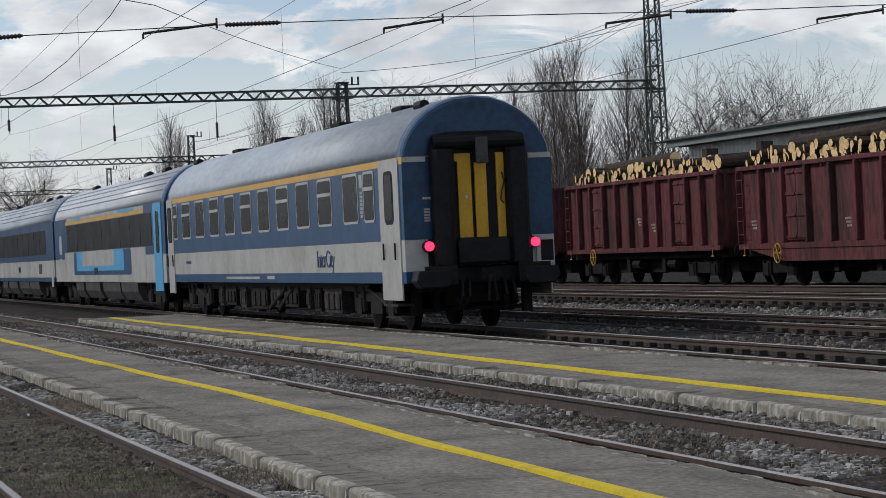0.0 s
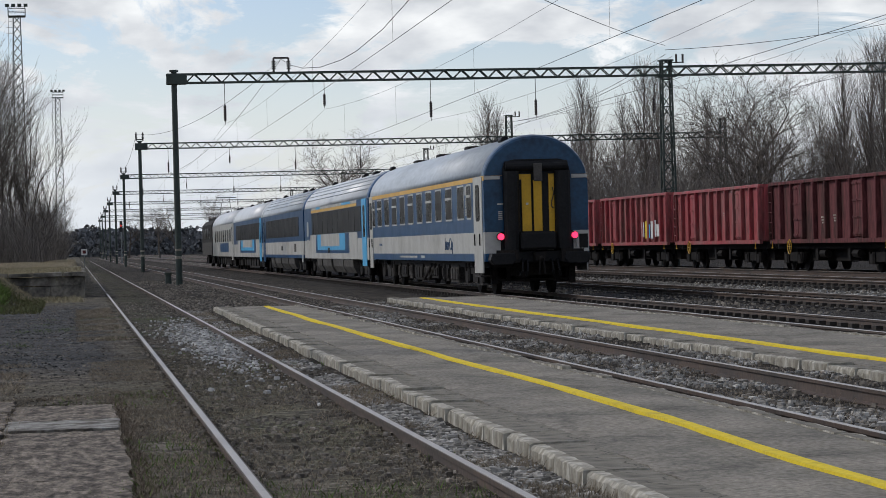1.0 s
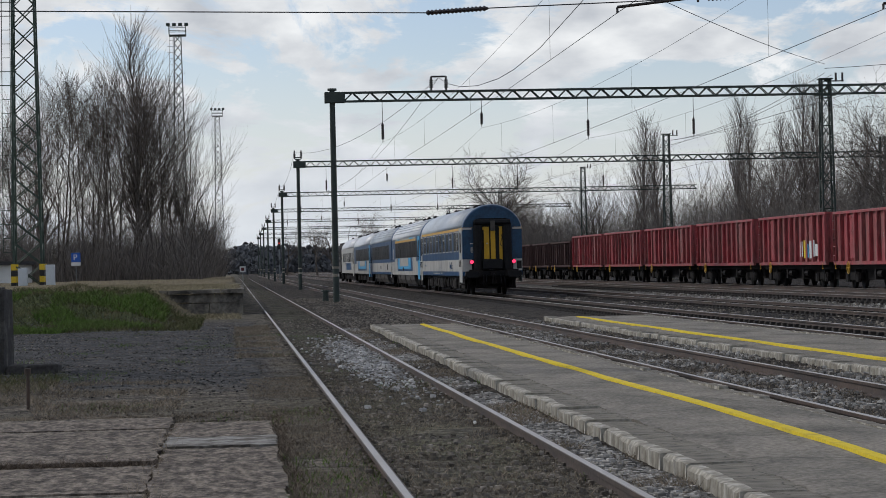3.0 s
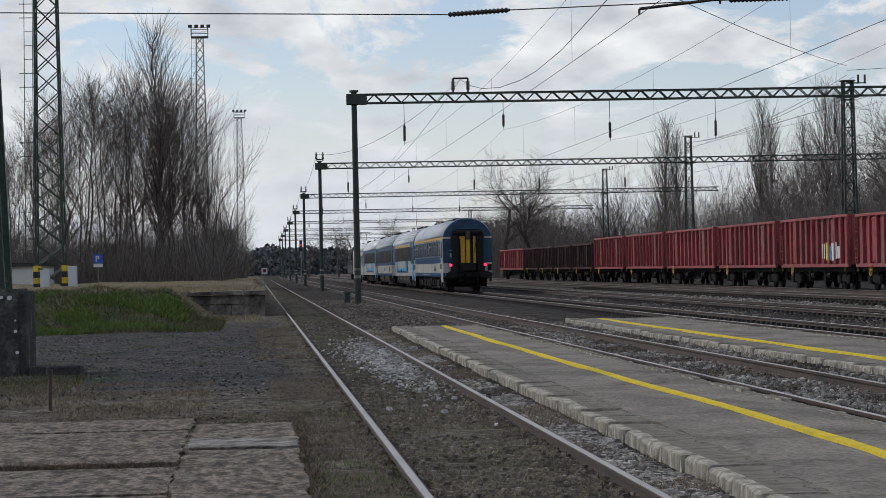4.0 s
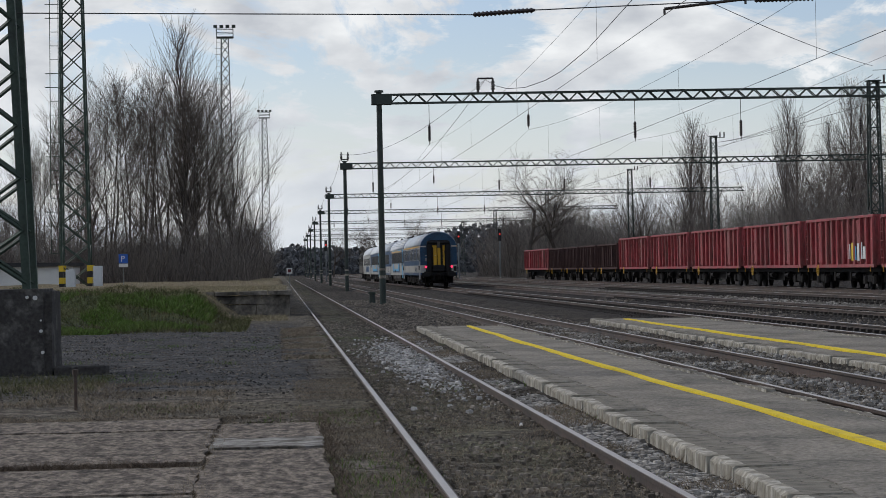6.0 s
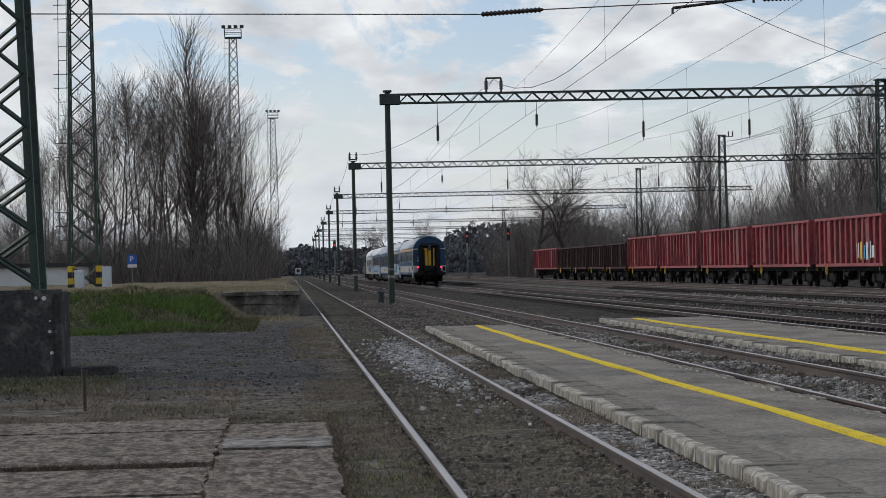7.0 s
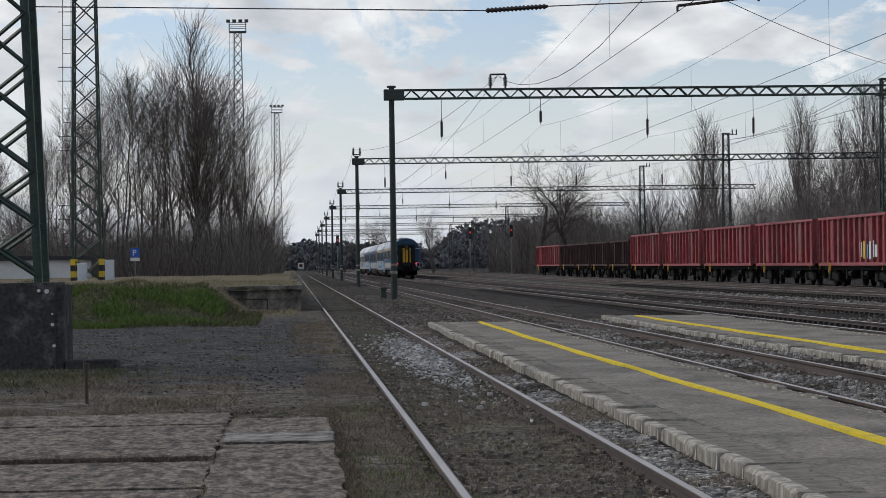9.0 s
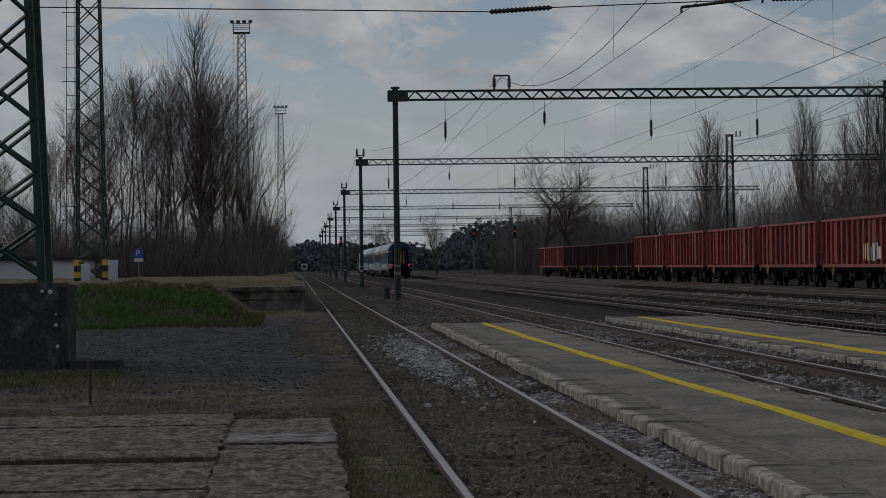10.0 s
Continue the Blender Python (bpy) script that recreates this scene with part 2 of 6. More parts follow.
M_SHEET = mat("corrugated_sheet", (0.45, 0.46, 0.44), 0.5, 0.2, vary=0.12, scale=0.7, other=(0.34, 0.35, 0.33))
M_FASCIA = mat("green_grey_fascia", (0.19, 0.215, 0.19), 0.7, vary=0.2)
M_ROOFTILE = mat("shed_roof_felt", (0.05, 0.05, 0.052), 0.9, vary=0.2)


def ground_material():
    m = bpy.data.materials.new("yard_ground")
    m.use_nodes = True
    nt = m.node_tree
    n, lk = nt.nodes.new, nt.links.new
    bsdf = nt.nodes["Principled BSDF"]
    bsdf.inputs["Roughness"].default_value = 0.95
    bsdf.inputs["Specular IOR Level"].default_value = 0.08
    tc, sep = n("ShaderNodeTexCoord"), n("ShaderNodeSeparateXYZ")
    lk(tc.outputs["Object"], sep.inputs["Vector"])

    def noise_tex(scale, detail=6.0, rough=0.6):
        t = n("ShaderNodeTexNoise")
        t.inputs["Scale"].default_value, t.inputs["Detail"].default_value, t.inputs["Roughness"].default_value = scale, detail, rough
        lk(tc.outputs["Object"], t.inputs["Vector"])
        return t.outputs["Fac"]

    def maths(op, a, b):
        k = n("ShaderNodeMath")
        k.operation = op
        for i, v in enumerate((a, b)):
            if isinstance(v, (int, float)):
                k.inputs[i].default_value = v
            else:
                lk(v, k.inputs[i])
        return k.outputs["Value"]

    def ramp(v, lo, hi, a=0.0, b=1.0):
        k = n("ShaderNodeMapRange")
        k.inputs["From Min"].default_value, k.inputs["From Max"].default_value = lo, hi
        k.inputs["To Min"].default_value, k.inputs["To Max"].default_value = a, b
        lk(v, k.inputs["Value"])
        return k.outputs["Result"]

    def mixc(f, a, b):
        k = n("ShaderNodeMixRGB")
        lk(f, k.inputs["Fac"])
        for s, v in (("Color1", a), ("Color2", b)):
            if isinstance(v, tuple):
                k.inputs[s].default_value = (*v, 1)
            else:
                lk(v, k.inputs[s])
        return k.outputs["Color"]

    broad, mid, fine = noise_tex(0.28), noise_tex(1.6), noise_tex(14.0, 4.0)
    gravel = noise_tex(38.0, 2.0)
    patch = noise_tex(4.5, 5.0, 0.7)
    wob = maths("MULTIPLY", maths("SUBTRACT", broad, 0.5), 9.0)
    wobs = maths("MULTIPLY", maths("SUBTRACT", mid, 0.5), 1.8)
    x = maths("ADD", sep.outputs["X"], wobs)
    y = maths("ADD", sep.outputs["Y"], wob)
    dirt = mixc(ramp(mid, 0.35, 0.65), (0.155, 0.135, 0.11), (0.055, 0.05, 0.043))
    dirt = mixc(ramp(broad, 0.45, 0.62), dirt, (0.10, 0.089, 0.068))
    cinder = mixc(ramp(mid, 0.35, 0.7), (0.042, 0.042, 0.043), (0.088, 0.086, 0.084))
    # cinder yard between the slabs and the mound
    in_y = maths("MULTIPLY", ramp(y, 29.0, 33.0), ramp(y, 76.0, 66.0))
    in_x = ramp(x, 0.75, 0.25)
    col = mixc(maths("MULTIPLY", in_y, in_x), dirt, cinder)
    # track bed
    bed = mixc(ramp(mid, 0.4, 0.62), (0.066, 0.058, 0.049), (0.024, 0.021, 0.019))
    col = mixc(ramp(x, 2.2, 3.0), col, bed)
    col = mixc(maths("MULTIPLY", maths("MULTIPLY", ramp(x, 0.9, 1.35), ramp(y, 23.0, 33.0)), 0.85), col, bed)
    oily = mixc(ramp(mid, 0.35, 0.7), (0.030, 0.027, 0.025), (0.047, 0.042, 0.038))
    col = mixc(ramp(x, 9.6, 11.0), col, oily)
    greyer = mixc(ramp(mid, 0.35, 0.65), (0.07, 0.066, 0.06), (0.115, 0.108, 0.096))
    strip = maths("MULTIPLY", ramp(x, 17.9, 18.6), ramp(x, 19.9, 19.4))
    col = mixc(strip, col, greyer)
    # grass on the mound and a green tinge beside the platform
    col = mixc(maths("MULTIPLY", ramp(sep.outputs["Z"], 0.02, 0.25), ramp(sep.outputs["X"], 2.0, 1.0)), col, mixc(ramp(y, 73.0, 77.0), (0.05, 0.06, 0.026), (0.15, 0.125, 0.08)))
    tinge = maths("MULTIPLY", maths("MULTIPLY", ramp(x, 1.0, 1.4), ramp(x, 2.5, 2.1)), ramp(broad, 0.42, 0.58))
    col = mixc(maths("MULTIPLY", tinge, 0.3), col, (0.075, 0.085, 0.042))
    hsv = n("ShaderNodeHueSaturation")
    speck = maths("MULTIPLY", ramp(fine, 0.28, 0.72, 0.3, 1.9), ramp(gravel, 0.28, 0.72, 0.45, 1.6))
    lk(maths("MULTIPLY", speck, ramp(patch, 0.3, 0.7, 0.45, 1.65)), hsv.inputs["Value"])
    lk(col, hsv.inputs["Color"])
    lk(hsv.outputs["Color"], bsdf.inputs["Base Color"])
    b = n("ShaderNodeBump")
    b.inputs["Strength"].default_value, b.inputs["Distance"].default_value = 1.0, 0.06
    lk(maths("ADD", fine, gravel), b.inputs["Height"])
    lk(b.outputs["Normal"], bsdf.inputs["Normal"])
    return m


M_GROUND = ground_material()


# ---- mesh helpers ----
def box(bm, x0, x1, y0, y1, z0, z1):
    vs = [bm.verts.new(p) for p in ((x0, y0, z0), (x1, y0, z0), (x1, y1, z0), (x0, y1, z0), (x0, y0, z1), (x1, y0, z1), (x1, y1, z1), (x0, y1, z1))]
    for f in ((3, 2, 1, 0), (4, 5, 6, 7), (0, 1, 5, 4), (1, 2, 6, 5), (2, 3, 7, 6), (3, 0, 4, 7)):
        bm.faces.new([vs[i] for i in f])
    return vs


def bar(bm, a, b, r, sides=5, r2=None):
    """A round bar from a to b, tapering to r2."""
    a, b = Vector(a), Vector(b)
    d = b - a
    if d.length < 1e-6:
        return
    q = d.to_track_quat("Z", "Y")
    r2 = r if r2 is None else r2
    rings = []
    for p, rad in ((a, r), (b, r2)):
        rings.append([bm.verts.new(p + q @ Vector((rad * math.cos(2 * math.pi * i / sides), rad * math.sin(2 * math.pi * i / sides), 0))) for i in range(sides)])
    for i in range(sides):
        j = (i + 1) % sides
        bm.faces.new((rings[0][i], rings[0][j], rings[1][j], rings[1][i]))
    bm.faces.new(rings[0][::-1])
    bm.faces.new(rings[1])


def loft(bm, profile, ys, closed=True, caps=True):
    """Sweeps a closed (x, z) profile along y."""
    rings = [[bm.verts.new((x, y, z)) for x, z in profile] for y in ys]
    n = len(profile)
    for a, b in zip(rings, rings[1:]):
        for i in range(n if closed else n - 1):
            j = (i + 1) % n
            bm.faces.new((a[i], a[j], b[j], b[i]))
    if caps:
        bm.faces.new(rings[0][::-1])
        bm.faces.new(rings[-1])
    return rings


def part(name, bm, material, parent=None, label="", smooth=False, bevel=0.0):
    me = bpy.data.meshes.new(name)
    if bevel:
        bmesh.ops.bevel(bm, geom=bm.edges[:], offset=bevel, segments=1, affect="EDGES", clamp_overlap=True)
    bmesh.ops.recalc_face_normals(bm, faces=bm.faces[:])
    bm.to_mesh(me)
    bm.free()
    me.materials.append(material)
    if smooth:
        for p in me.polygons:
            p.use_smooth = True
    ob = new(name, me)
    if parent:
        ob.parent = parent
    if label:
        ob["label"] = label
    return ob


def thing(name, label, category, m=None, group="", kind=""):
    ob = new(name)
    if m is not None:
        ob.matrix_basis = m
    return tagged(ob, label, category, group, kind)


# ---- ground ----
SIZE = 0.86                # size of the goods wagons against their drawn measures
BED = 1.44 * (1 - SIZE)    # height of the goods sidings' bed
GOODS_X = 28.9 * SIZE
GOODS = Matrix.Translation((0, 0, BED)) @ Matrix.Scale(SIZE, 4)


def smooth(a, b, v):
    u = min(1.0, max(0.0, (v - a) / (b - a)))
    return u * u * (3 - 2 * u)


def ground_z(x, y):
    n1 = noise.noise((x * 0.5, y * 0.35, 0.0))
    n2 = noise.noise((x * 2.1, y * 1.6, 4.0))
    z = -0.05 + 0.018 * n1 + 0.016 * n2
    z += -0.045 * smooth(1.0, 1.12, x) + 0.02 * smooth(2.55, 3.0, x) * (1 - smooth(4.5, 5.2, x))
    z += -0.05 * smooth(4.8, 5.6, x) - 0.03 * smooth(8.5, 11.0, x)
    z += (BED - 0.02) * smooth(18.2, 19.6, x) * smooth(60, 33, x)
    z += 0.075 * smooth(7.3, 7.75, x) * (1 - smooth(8.2, 8.6, x))
    z -= 0.012 * smooth(2.62, 2.85, x) * (1 - smooth(4.5, 5.0, x))
    if -8.6 < x < 0.34 and 11.5 < y < 25.45:
        z -= 0.03
    if x < 2 and 55 < y < 420:
        rise = smooth(62.5, 75.0, y + 1.2 * n1 + 0.1 * x) * smooth(-1.3, -2.8, x + 0.4 * n1)
        lump = (0.10 + 0.16 * noise.noise((x * 0.45, y * 0.3, 9.0))) * math.exp(-((y - 77) / 5.0) ** 2) * smooth(-2.4, -4.0, x)
        hum = 0.22 * noise.noise((x * 0.9, y * 0.45, 6.0)) * smooth(-1.6, -3.0, x) * smooth(84, 80, y)
        z += (0.86 * rise + lump + (0.1 * n1 + hum) * rise) * smooth(420, 250, y)
        if y >= 84.2:
            z = max(z, 0.78 * smooth(0.22, 0.2, x) * smooth(420, 250, y) + 0.02 * n2)
    return z


def make_ground():
    xs = [-3000, -900, -300, -120, -60, -40, -30] + [-24 + 0.8 * i for i in range(15)] + [-12 + 0.24 * i for i in range(188)] + [33.5, 36, 42, 52, 80, 160, 500, 3000]
    ys = [-60, -20, 0, 6] + [8 + 0.4 * i for i in range(306)] + [131 + 3 * i for i in range(96)] + [430, 500, 650, 900, 1400, 3000]
    verts = [(x, y, ground_z(x, y)) for y in ys for x in xs]
    w = len(xs)
    faces = [(j * w + i, j * w + i + 1, (j + 1) * w + i + 1, (j + 1) * w + i) for j in range(len(ys) - 1) for i in range(w - 1)]
    me = bpy.data.meshes.new("ground")
    me.from_pydata(verts, [], faces)
    me.materials.append(M_GROUND)
    for p in me.polygons:
        p.use_smooth = True
    tagged(new("ground", me), "brown dirt, cinder and track bed of a railway yard", "ground", kind="structure")


make_ground()

# ---- tracks ----
RAIL_PROFILE = [(-0.062, -0.15), (0.062, -0.15), (0.062, -0.138), (0.012, -0.122), (0.009, -0.045), (0.034, -0.034), (0.036, -0.002), (-0.036, -0.002), (-0.034, -0.034), (-0.009, -0.045), (-0.012, -0.122), (-0.062, -0.138)]


def make_track(xc, y0, y1, sleepers, label, shine=0.03, half=0.7535, z=0.0):
    tr = thing("railway_track", label, "railway track", pose(xc, 0, z), group="tracks of the yard", kind="structure")
    for s in (-1, 1):
        bm = bmesh.new()
        loft(bm, [(x + s * half, z) for x, z in RAIL_PROFILE], (y0, y1))
        rail = part("rail", bm, M_RAIL, tr)
        bm = bmesh.new()
        loft(bm, [(s * half - shine, -0.004), (s * half + shine, -0.004), (s * half + shine * 0.9, 0.002), (s * half - shine * 0.9, 0.002)], (y0, y1))
        part("running_surface", bm, M_RAILTOP, rail, "polished top of the rail")
    if sleepers:
        bm = bmesh.new()
        y = y0
        while y < min(y1, sleepers):
            j = random.uniform(-0.03, 0.03)
            box(bm, -1.3 + j, 1.3 + j, y - 0.12, y + 0.12, -0.30, -0.145)
            for s in (-1, 1):
                for e in (-1, 1):
                    cx = s * half + e * 0.11
                    box(bm, cx - 0.06, cx + 0.06, y - 0.09, y + 0.09, -0.146, -0.085)
            y += 0.62
        part("sleepers", bm, M_SLEEPER, tr)["kind"] = "stuff"
    return tr


make_track(1.78, 6, 420, 0, "old siding track with rusty rails half sunk in dirt", 0.027, 0.72)
make_track(6.45, 6, 600, 0, "old platform track with dark rusty rails in ballast", 0.026)
make_track(12.2, 6, 900, 150, "main track with polished rails on dark sleepers", 0.034)
make_track(17.0, 6, 900, 120, "dark yard track with worn rails", 0.02)
make_track(20.55, 6, 900, 150, "yard track beside the goods wagons", 0.026, z=BED)
make_track(GOODS_X, 6, 900, 0, "goods track under the standing wagons", 0.02, 0.66, BED)


# ---- platforms ----
def edge1(y):
    return 3.06 + (y - 15) * 0.0055


def edge1r(y):
    return 5.40


def edge2(y):
    return 7.98 + (y - 20) * 0.002


def edge2r(y):
    return 10.85


def make_platform(name, le, re, y0, y1, line, width, z, label, inset):
    pf = thing(name, label, "platform", kind="structure")
    ys = np.arange(y0, y1 + 0.01, 0.25)
    bm = bmesh.new()
    rows = []
    for y in ys:
        row = []
        for u in (0.0, 0.12, 0.3, 0.5, 0.7, 0.88, 1.0):
            xa = le(y) + inset + 0.03 + 0.05 * noise.noise((2.0, y * 1.1, 5.0)) + 0.03 * noise.noise((2.0, y * 3.7, 8.0))
            xb = re(y) - 0.10 - 0.06 * abs(noise.noise((6.0, y * 0.9, 5.0)))
            x = xa + (xb - xa) * u
            dz = 0.018 * noise.noise((x * 1.3, y * 0.4, 7.0)) - 0.012 * (u in (0.0, 1.0))
            row.append(bm.verts.new((x, y, z + dz)))
        rows.append(row)
    for a, b in zip(rows, rows[1:]):
        for i in range(len(a) - 1):
            bm.faces.new((a[i], a[i + 1], b[i + 1], b[i]))
    lower = [[bm.verts.new((v.co.x, v.co.y, -0.4)) for v in (r[0], r[-1])] for r in rows]
    for (a, la), (b, lb) in zip(zip(rows, lower), zip(rows[1:], lower[1:])):
        bm.faces.new((a[0], b[0], lb[0], la[0]))
        bm.faces.new((a[-1], b[-1], lb[1], la[1]))
    part("deck", bm, M_CONC, pf, "grey worn asphalt deck", smooth=False)
    # painted line
    bm = bmesh.new()
    prev = None
    for y in np.arange(y0, y1 - 0.6, 0.4):
        x = line(y) + 0.045 * noise.noise((0.3, y * 0.2, 1.0)) + 0.01 * noise.noise((0.3, y * 1.3, 1.0))
        wv = width * (1 + 0.22 * noise.noise((3.3, y * 0.9, 2.0)))
        zz = z + 0.024
        cur = [bm.verts.new((x - wv / 2, y, zz)), bm.verts.new((x + wv / 2, y, zz))]
        if prev:
            bm.faces.new((prev[0], prev[1], cur[1], cur[0]))
        prev = cur
    geo = bmesh.ops.extrude_face_region(bm, geom=bm.faces[:])
    for v in geo["geom"]:
        if isinstance(v, bmesh.types.BMVert):
            v.co.z -= 0.05
    part("safety_line", bm, M_YELLOW, pf, "hand-painted yellow safety line")
    return pf


def chipped_stone(seed, lx, ly, lz):
    """An edge block with a knocked-about front edge; its front is at x = 0."""
    rnd = random.Random(seed)
    bm = bmesh.new()
    nx, ny = 4, 12
    us = (0.0, 0.06, 0.26, 0.6, 1.0)
    top, bot = [], []
    bite = 0.0
    for j in range(ny + 1):
        ra, rb = [], []
        bite = max(0.0, min(1.0, bite + rnd.uniform(-0.6, 0.5))) if rnd.random() > 0.12 else 1.8
        y = ly * j / ny
        for i, u in enumerate(us):
            x = lx * u
            zc = rnd.uniform(-0.004, 0.002)
            if i == 0:
                x, zc = rnd.uniform(-0.006, 0.006) + 0.010 * bite, -0.006 - 0.03 * bite
            elif i == 1:
                x, zc = x + 0.012 * bite, zc - 0.004 * bite
            ra.append(bm.verts.new((x, y, zc)))
            rb.append(bm.verts.new((lx * u + (rnd.uniform(-0.006, 0.006) if i == 0 else 0), y, -lz)))
        top.append(ra)
        bot.append(rb)
    for j in range(ny):
        for i in range(nx):
            bm.faces.new((top[j][i], top[j][i + 1], top[j + 1][i + 1], top[j + 1][i])).material_index = int(i > 1)
        bm.faces.new((top[j][0], top[j + 1][0], bot[j + 1][0], bot[j][0]))
        bm.faces.new((top[j][nx], bot[j][nx], bot[j + 1][nx], top[j + 1][nx]))
    for i in range(nx):
        bm.faces.new((top[0][i], bot[0][i], bot[0][i + 1], top[0][i + 1]))
        bm.faces.new((top[ny][i], top[ny][i + 1], bot[ny][i + 1], bot[ny][i]))
    bmesh.ops.recalc_face_normals(bm, faces=bm.faces[:])
    me = bpy.data.meshes.new("edge_stone")
    bm.to_mesh(me)
    bm.free()
    me.materials.append(M_EDGE)
    me.materials.append(M_EDGETOP)
    return me


PLAT_Z = 0.03
platform_1 = make_platform("platform_1", edge1, edge1r, 6, 60.5, lambda y: 4.40 + (y - 25) * 0.003 + 0.13 * smooth(36, 22, y) * smooth(14, 19, y), 0.105, PLAT_Z, "low worn island platform with pale chipped edge stones", 0.42)
platform_2 = make_platform("platform_2", edge2, edge2r, 6, 64.5, lambda y: 8.72 + (y - 25) * 0.003, 0.14, PLAT_Z, "low narrow platform with yellow line beside main track", 0.30)


def lay_edge(pf, le, y0, y1, flip, meshes, seed):
    """Blocks end to end along an edge, about a metre each with open joints."""
    y, rnd = y0, random.Random(seed)
    while y < y1:
        ob = new("edge_stone", rnd.choice(meshes))
        ob.parent = pf
        x = le(y) + rnd.uniform(-0.013, 0.013)
        rz = rnd.uniform(-0.8, 0.8)
        z = PLAT_Z + 0.004 + rnd.uniform(-0.014, 0.010)
        turn = (rnd.uniform(-0.7, 0.7), rnd.uniform(-1.2, 1.2))
        ob.matrix_basis = pose(x, y + 0.98, z, *turn, 180 + rz) if flip else pose(x, y, z, *turn, rz)
        y += 0.988 + rnd.choice((0.0, 0.006, 0.022))


# ---- slabs and ramp of the goods yard ----
def make_slabs():
    pv = thing("slab_paving", "cracked brown concrete slabs sunk in the dirt", "paving", kind="structure")
    rnd = random.Random(5)
    for x0, x1 in ((-8.4, -4.2), (-4.17, -0.62), (-0.59, 0.34)):
        for y0, y1 in (((12.0, 16.4), (16.45, 20.9), (21.1, 22.2), (22.3, 24.6)) if x0 > -2 else ((12.0, 14.2), (14.25, 16.9), (16.94, 19.35), (19.6, 22.1), (22.13, 23.7), (23.73, 25.5))):
            bm = bmesh.new()
            j = rnd.uniform(-0.04, 0.04)
            corners = ((x0, y0 + j), (x1, y0 + j), (x1, y1 + j), (x0, y1 + j))
            pts = []
            for k, (ax, ay) in enumerate(corners):
                bx, by = corners[(k + 1) % 4]
                for i in range(12):
                    deep = 0.03 if k == 1 and x1 > 0 else 0.05
                    pts.append((ax + (bx - ax) * i / 12 + rnd.uniform(-deep, 0.02) * (k % 2), ay + (by - ay) * i / 12 + rnd.uniform(-0.06, 0.04) * (1 - k % 2)))
            zt = -0.040 + rnd.uniform(-0.006, 0.004)
            tilt = rnd.uniform(-0.006, 0.006)
            top = [bm.verts.new((x, y, zt + tilt * (y - y0))) for x, y in pts]
            low = [bm.verts.new((x, y, -0.2)) for x, y in pts]
            bm.faces.new(top)
            for i in range(len(pts)):
                k = (i + 1) % len(pts)
                bm.faces.new((top[i], low[i], low[k], top[k]))
            part("slab", bm, M_PALESLAB if y0 == 21.1 else M_SLAB, pv)


make_slabs()


def rough_block(bm, x0, x1, y0, y1, z0, z1, rnd, amp):
    vs = box(bm, x0, x1, y0, y1, z0, z1)
    for v in vs:
        v.co += Vector((rnd.uniform(-amp, amp), rnd.uniform(-amp, amp), rnd.uniform(-amp, amp)))


def make_ramp():
    rp = thing("loading_ramp", "old stone loading ramp with coping and gravel top", "loading ramp", kind="structure")
    rnd = random.Random(9)
    for row, (z0, z1) in enumerate(((-0.3, 0.36), (0.375, 0.655))):
        x = 0.3
        while x > -2.3:
            w = rnd.uniform(0.8, 1.5)
            bm = bmesh.new()
            rough_block(bm, x - w + 0.02, x, 83.42, 84.1, z0, z1, rnd, 0.02)
            part("ramp_stone", bm, M_STONEWALL, rp)
            x -= w
        y = 84.12
        while y < 110:
            w = rnd.uniform(0.8, 1.3)
            bm = bmesh.new()
            rough_block(bm, -0.3, 0.3, y + 0.02, y + w, z0, z1, rnd, 0.02)
            part("ramp_stone", bm, M_STONEWALL, rp)
            y += w
    x = 0.36
    while x > -3.4:
        w = rnd.uniform(0.75, 1.05)
        bm = bmesh.new()
        rough_block(bm, x - w + 0.03, x, 83.3, 84.15, 0.67, 0.80, rnd, 0.022)
        part("coping_stone", bm, M_STONEWALL, rp, "pale worn coping stone")
        x -= w
    y = 84.2
    while y < 118:
        w = rnd.uniform(0.9, 1.3)
        bm = bmesh.new()
        rough_block(bm, -0.35, 0.36, y + 0.03, y + w, 0.67, 0.80, rnd, 0.022)
        part("coping_stone", bm, M_STONEWALL, rp)
        y += w


make_ramp()


# ---- train ----
HALF = [(1.41, 3.20), (1.385, 3.36), (1.31, 3.55), (1.20, 3.72), (1.05, 3.89), (0.86, 4.04), (0.62, 4.17), (0.34, 4.26), (0.0, 4.29)]
ROOF = HALF + [(-x, z) for x, z in reversed(HALF[:-1])]


def rounded_rect(bm, x, y0, y1, z0, z1, t, r=0.07, out=-1):
    """A plate with rounded corners in the plane x, standing t proud towards out."""
    pts = []
    for cy, cz, a0 in ((y1 - r, z1 - r, 0), (y0 + r, z1 - r, 90), (y0 + r, z0 + r, 180), (y1 - r, z0 + r, 270)):
        for k in range(4):
            a = radians(a0 + 30 * k)
            pts.append((cy + r * math.cos(a), cz + r * math.sin(a)))
    a = [bm.verts.new((x, y, z)) for y, z in pts]
    b = [bm.verts.new((x + out * t, y, z)) for y, z in pts]
    bm.faces.new(a)
    bm.faces.new(b)
    for i in range(len(pts)):
        j = (i + 1) % len(pts)
        bm.faces.new((a[i], a[j], b[j], b[i]))


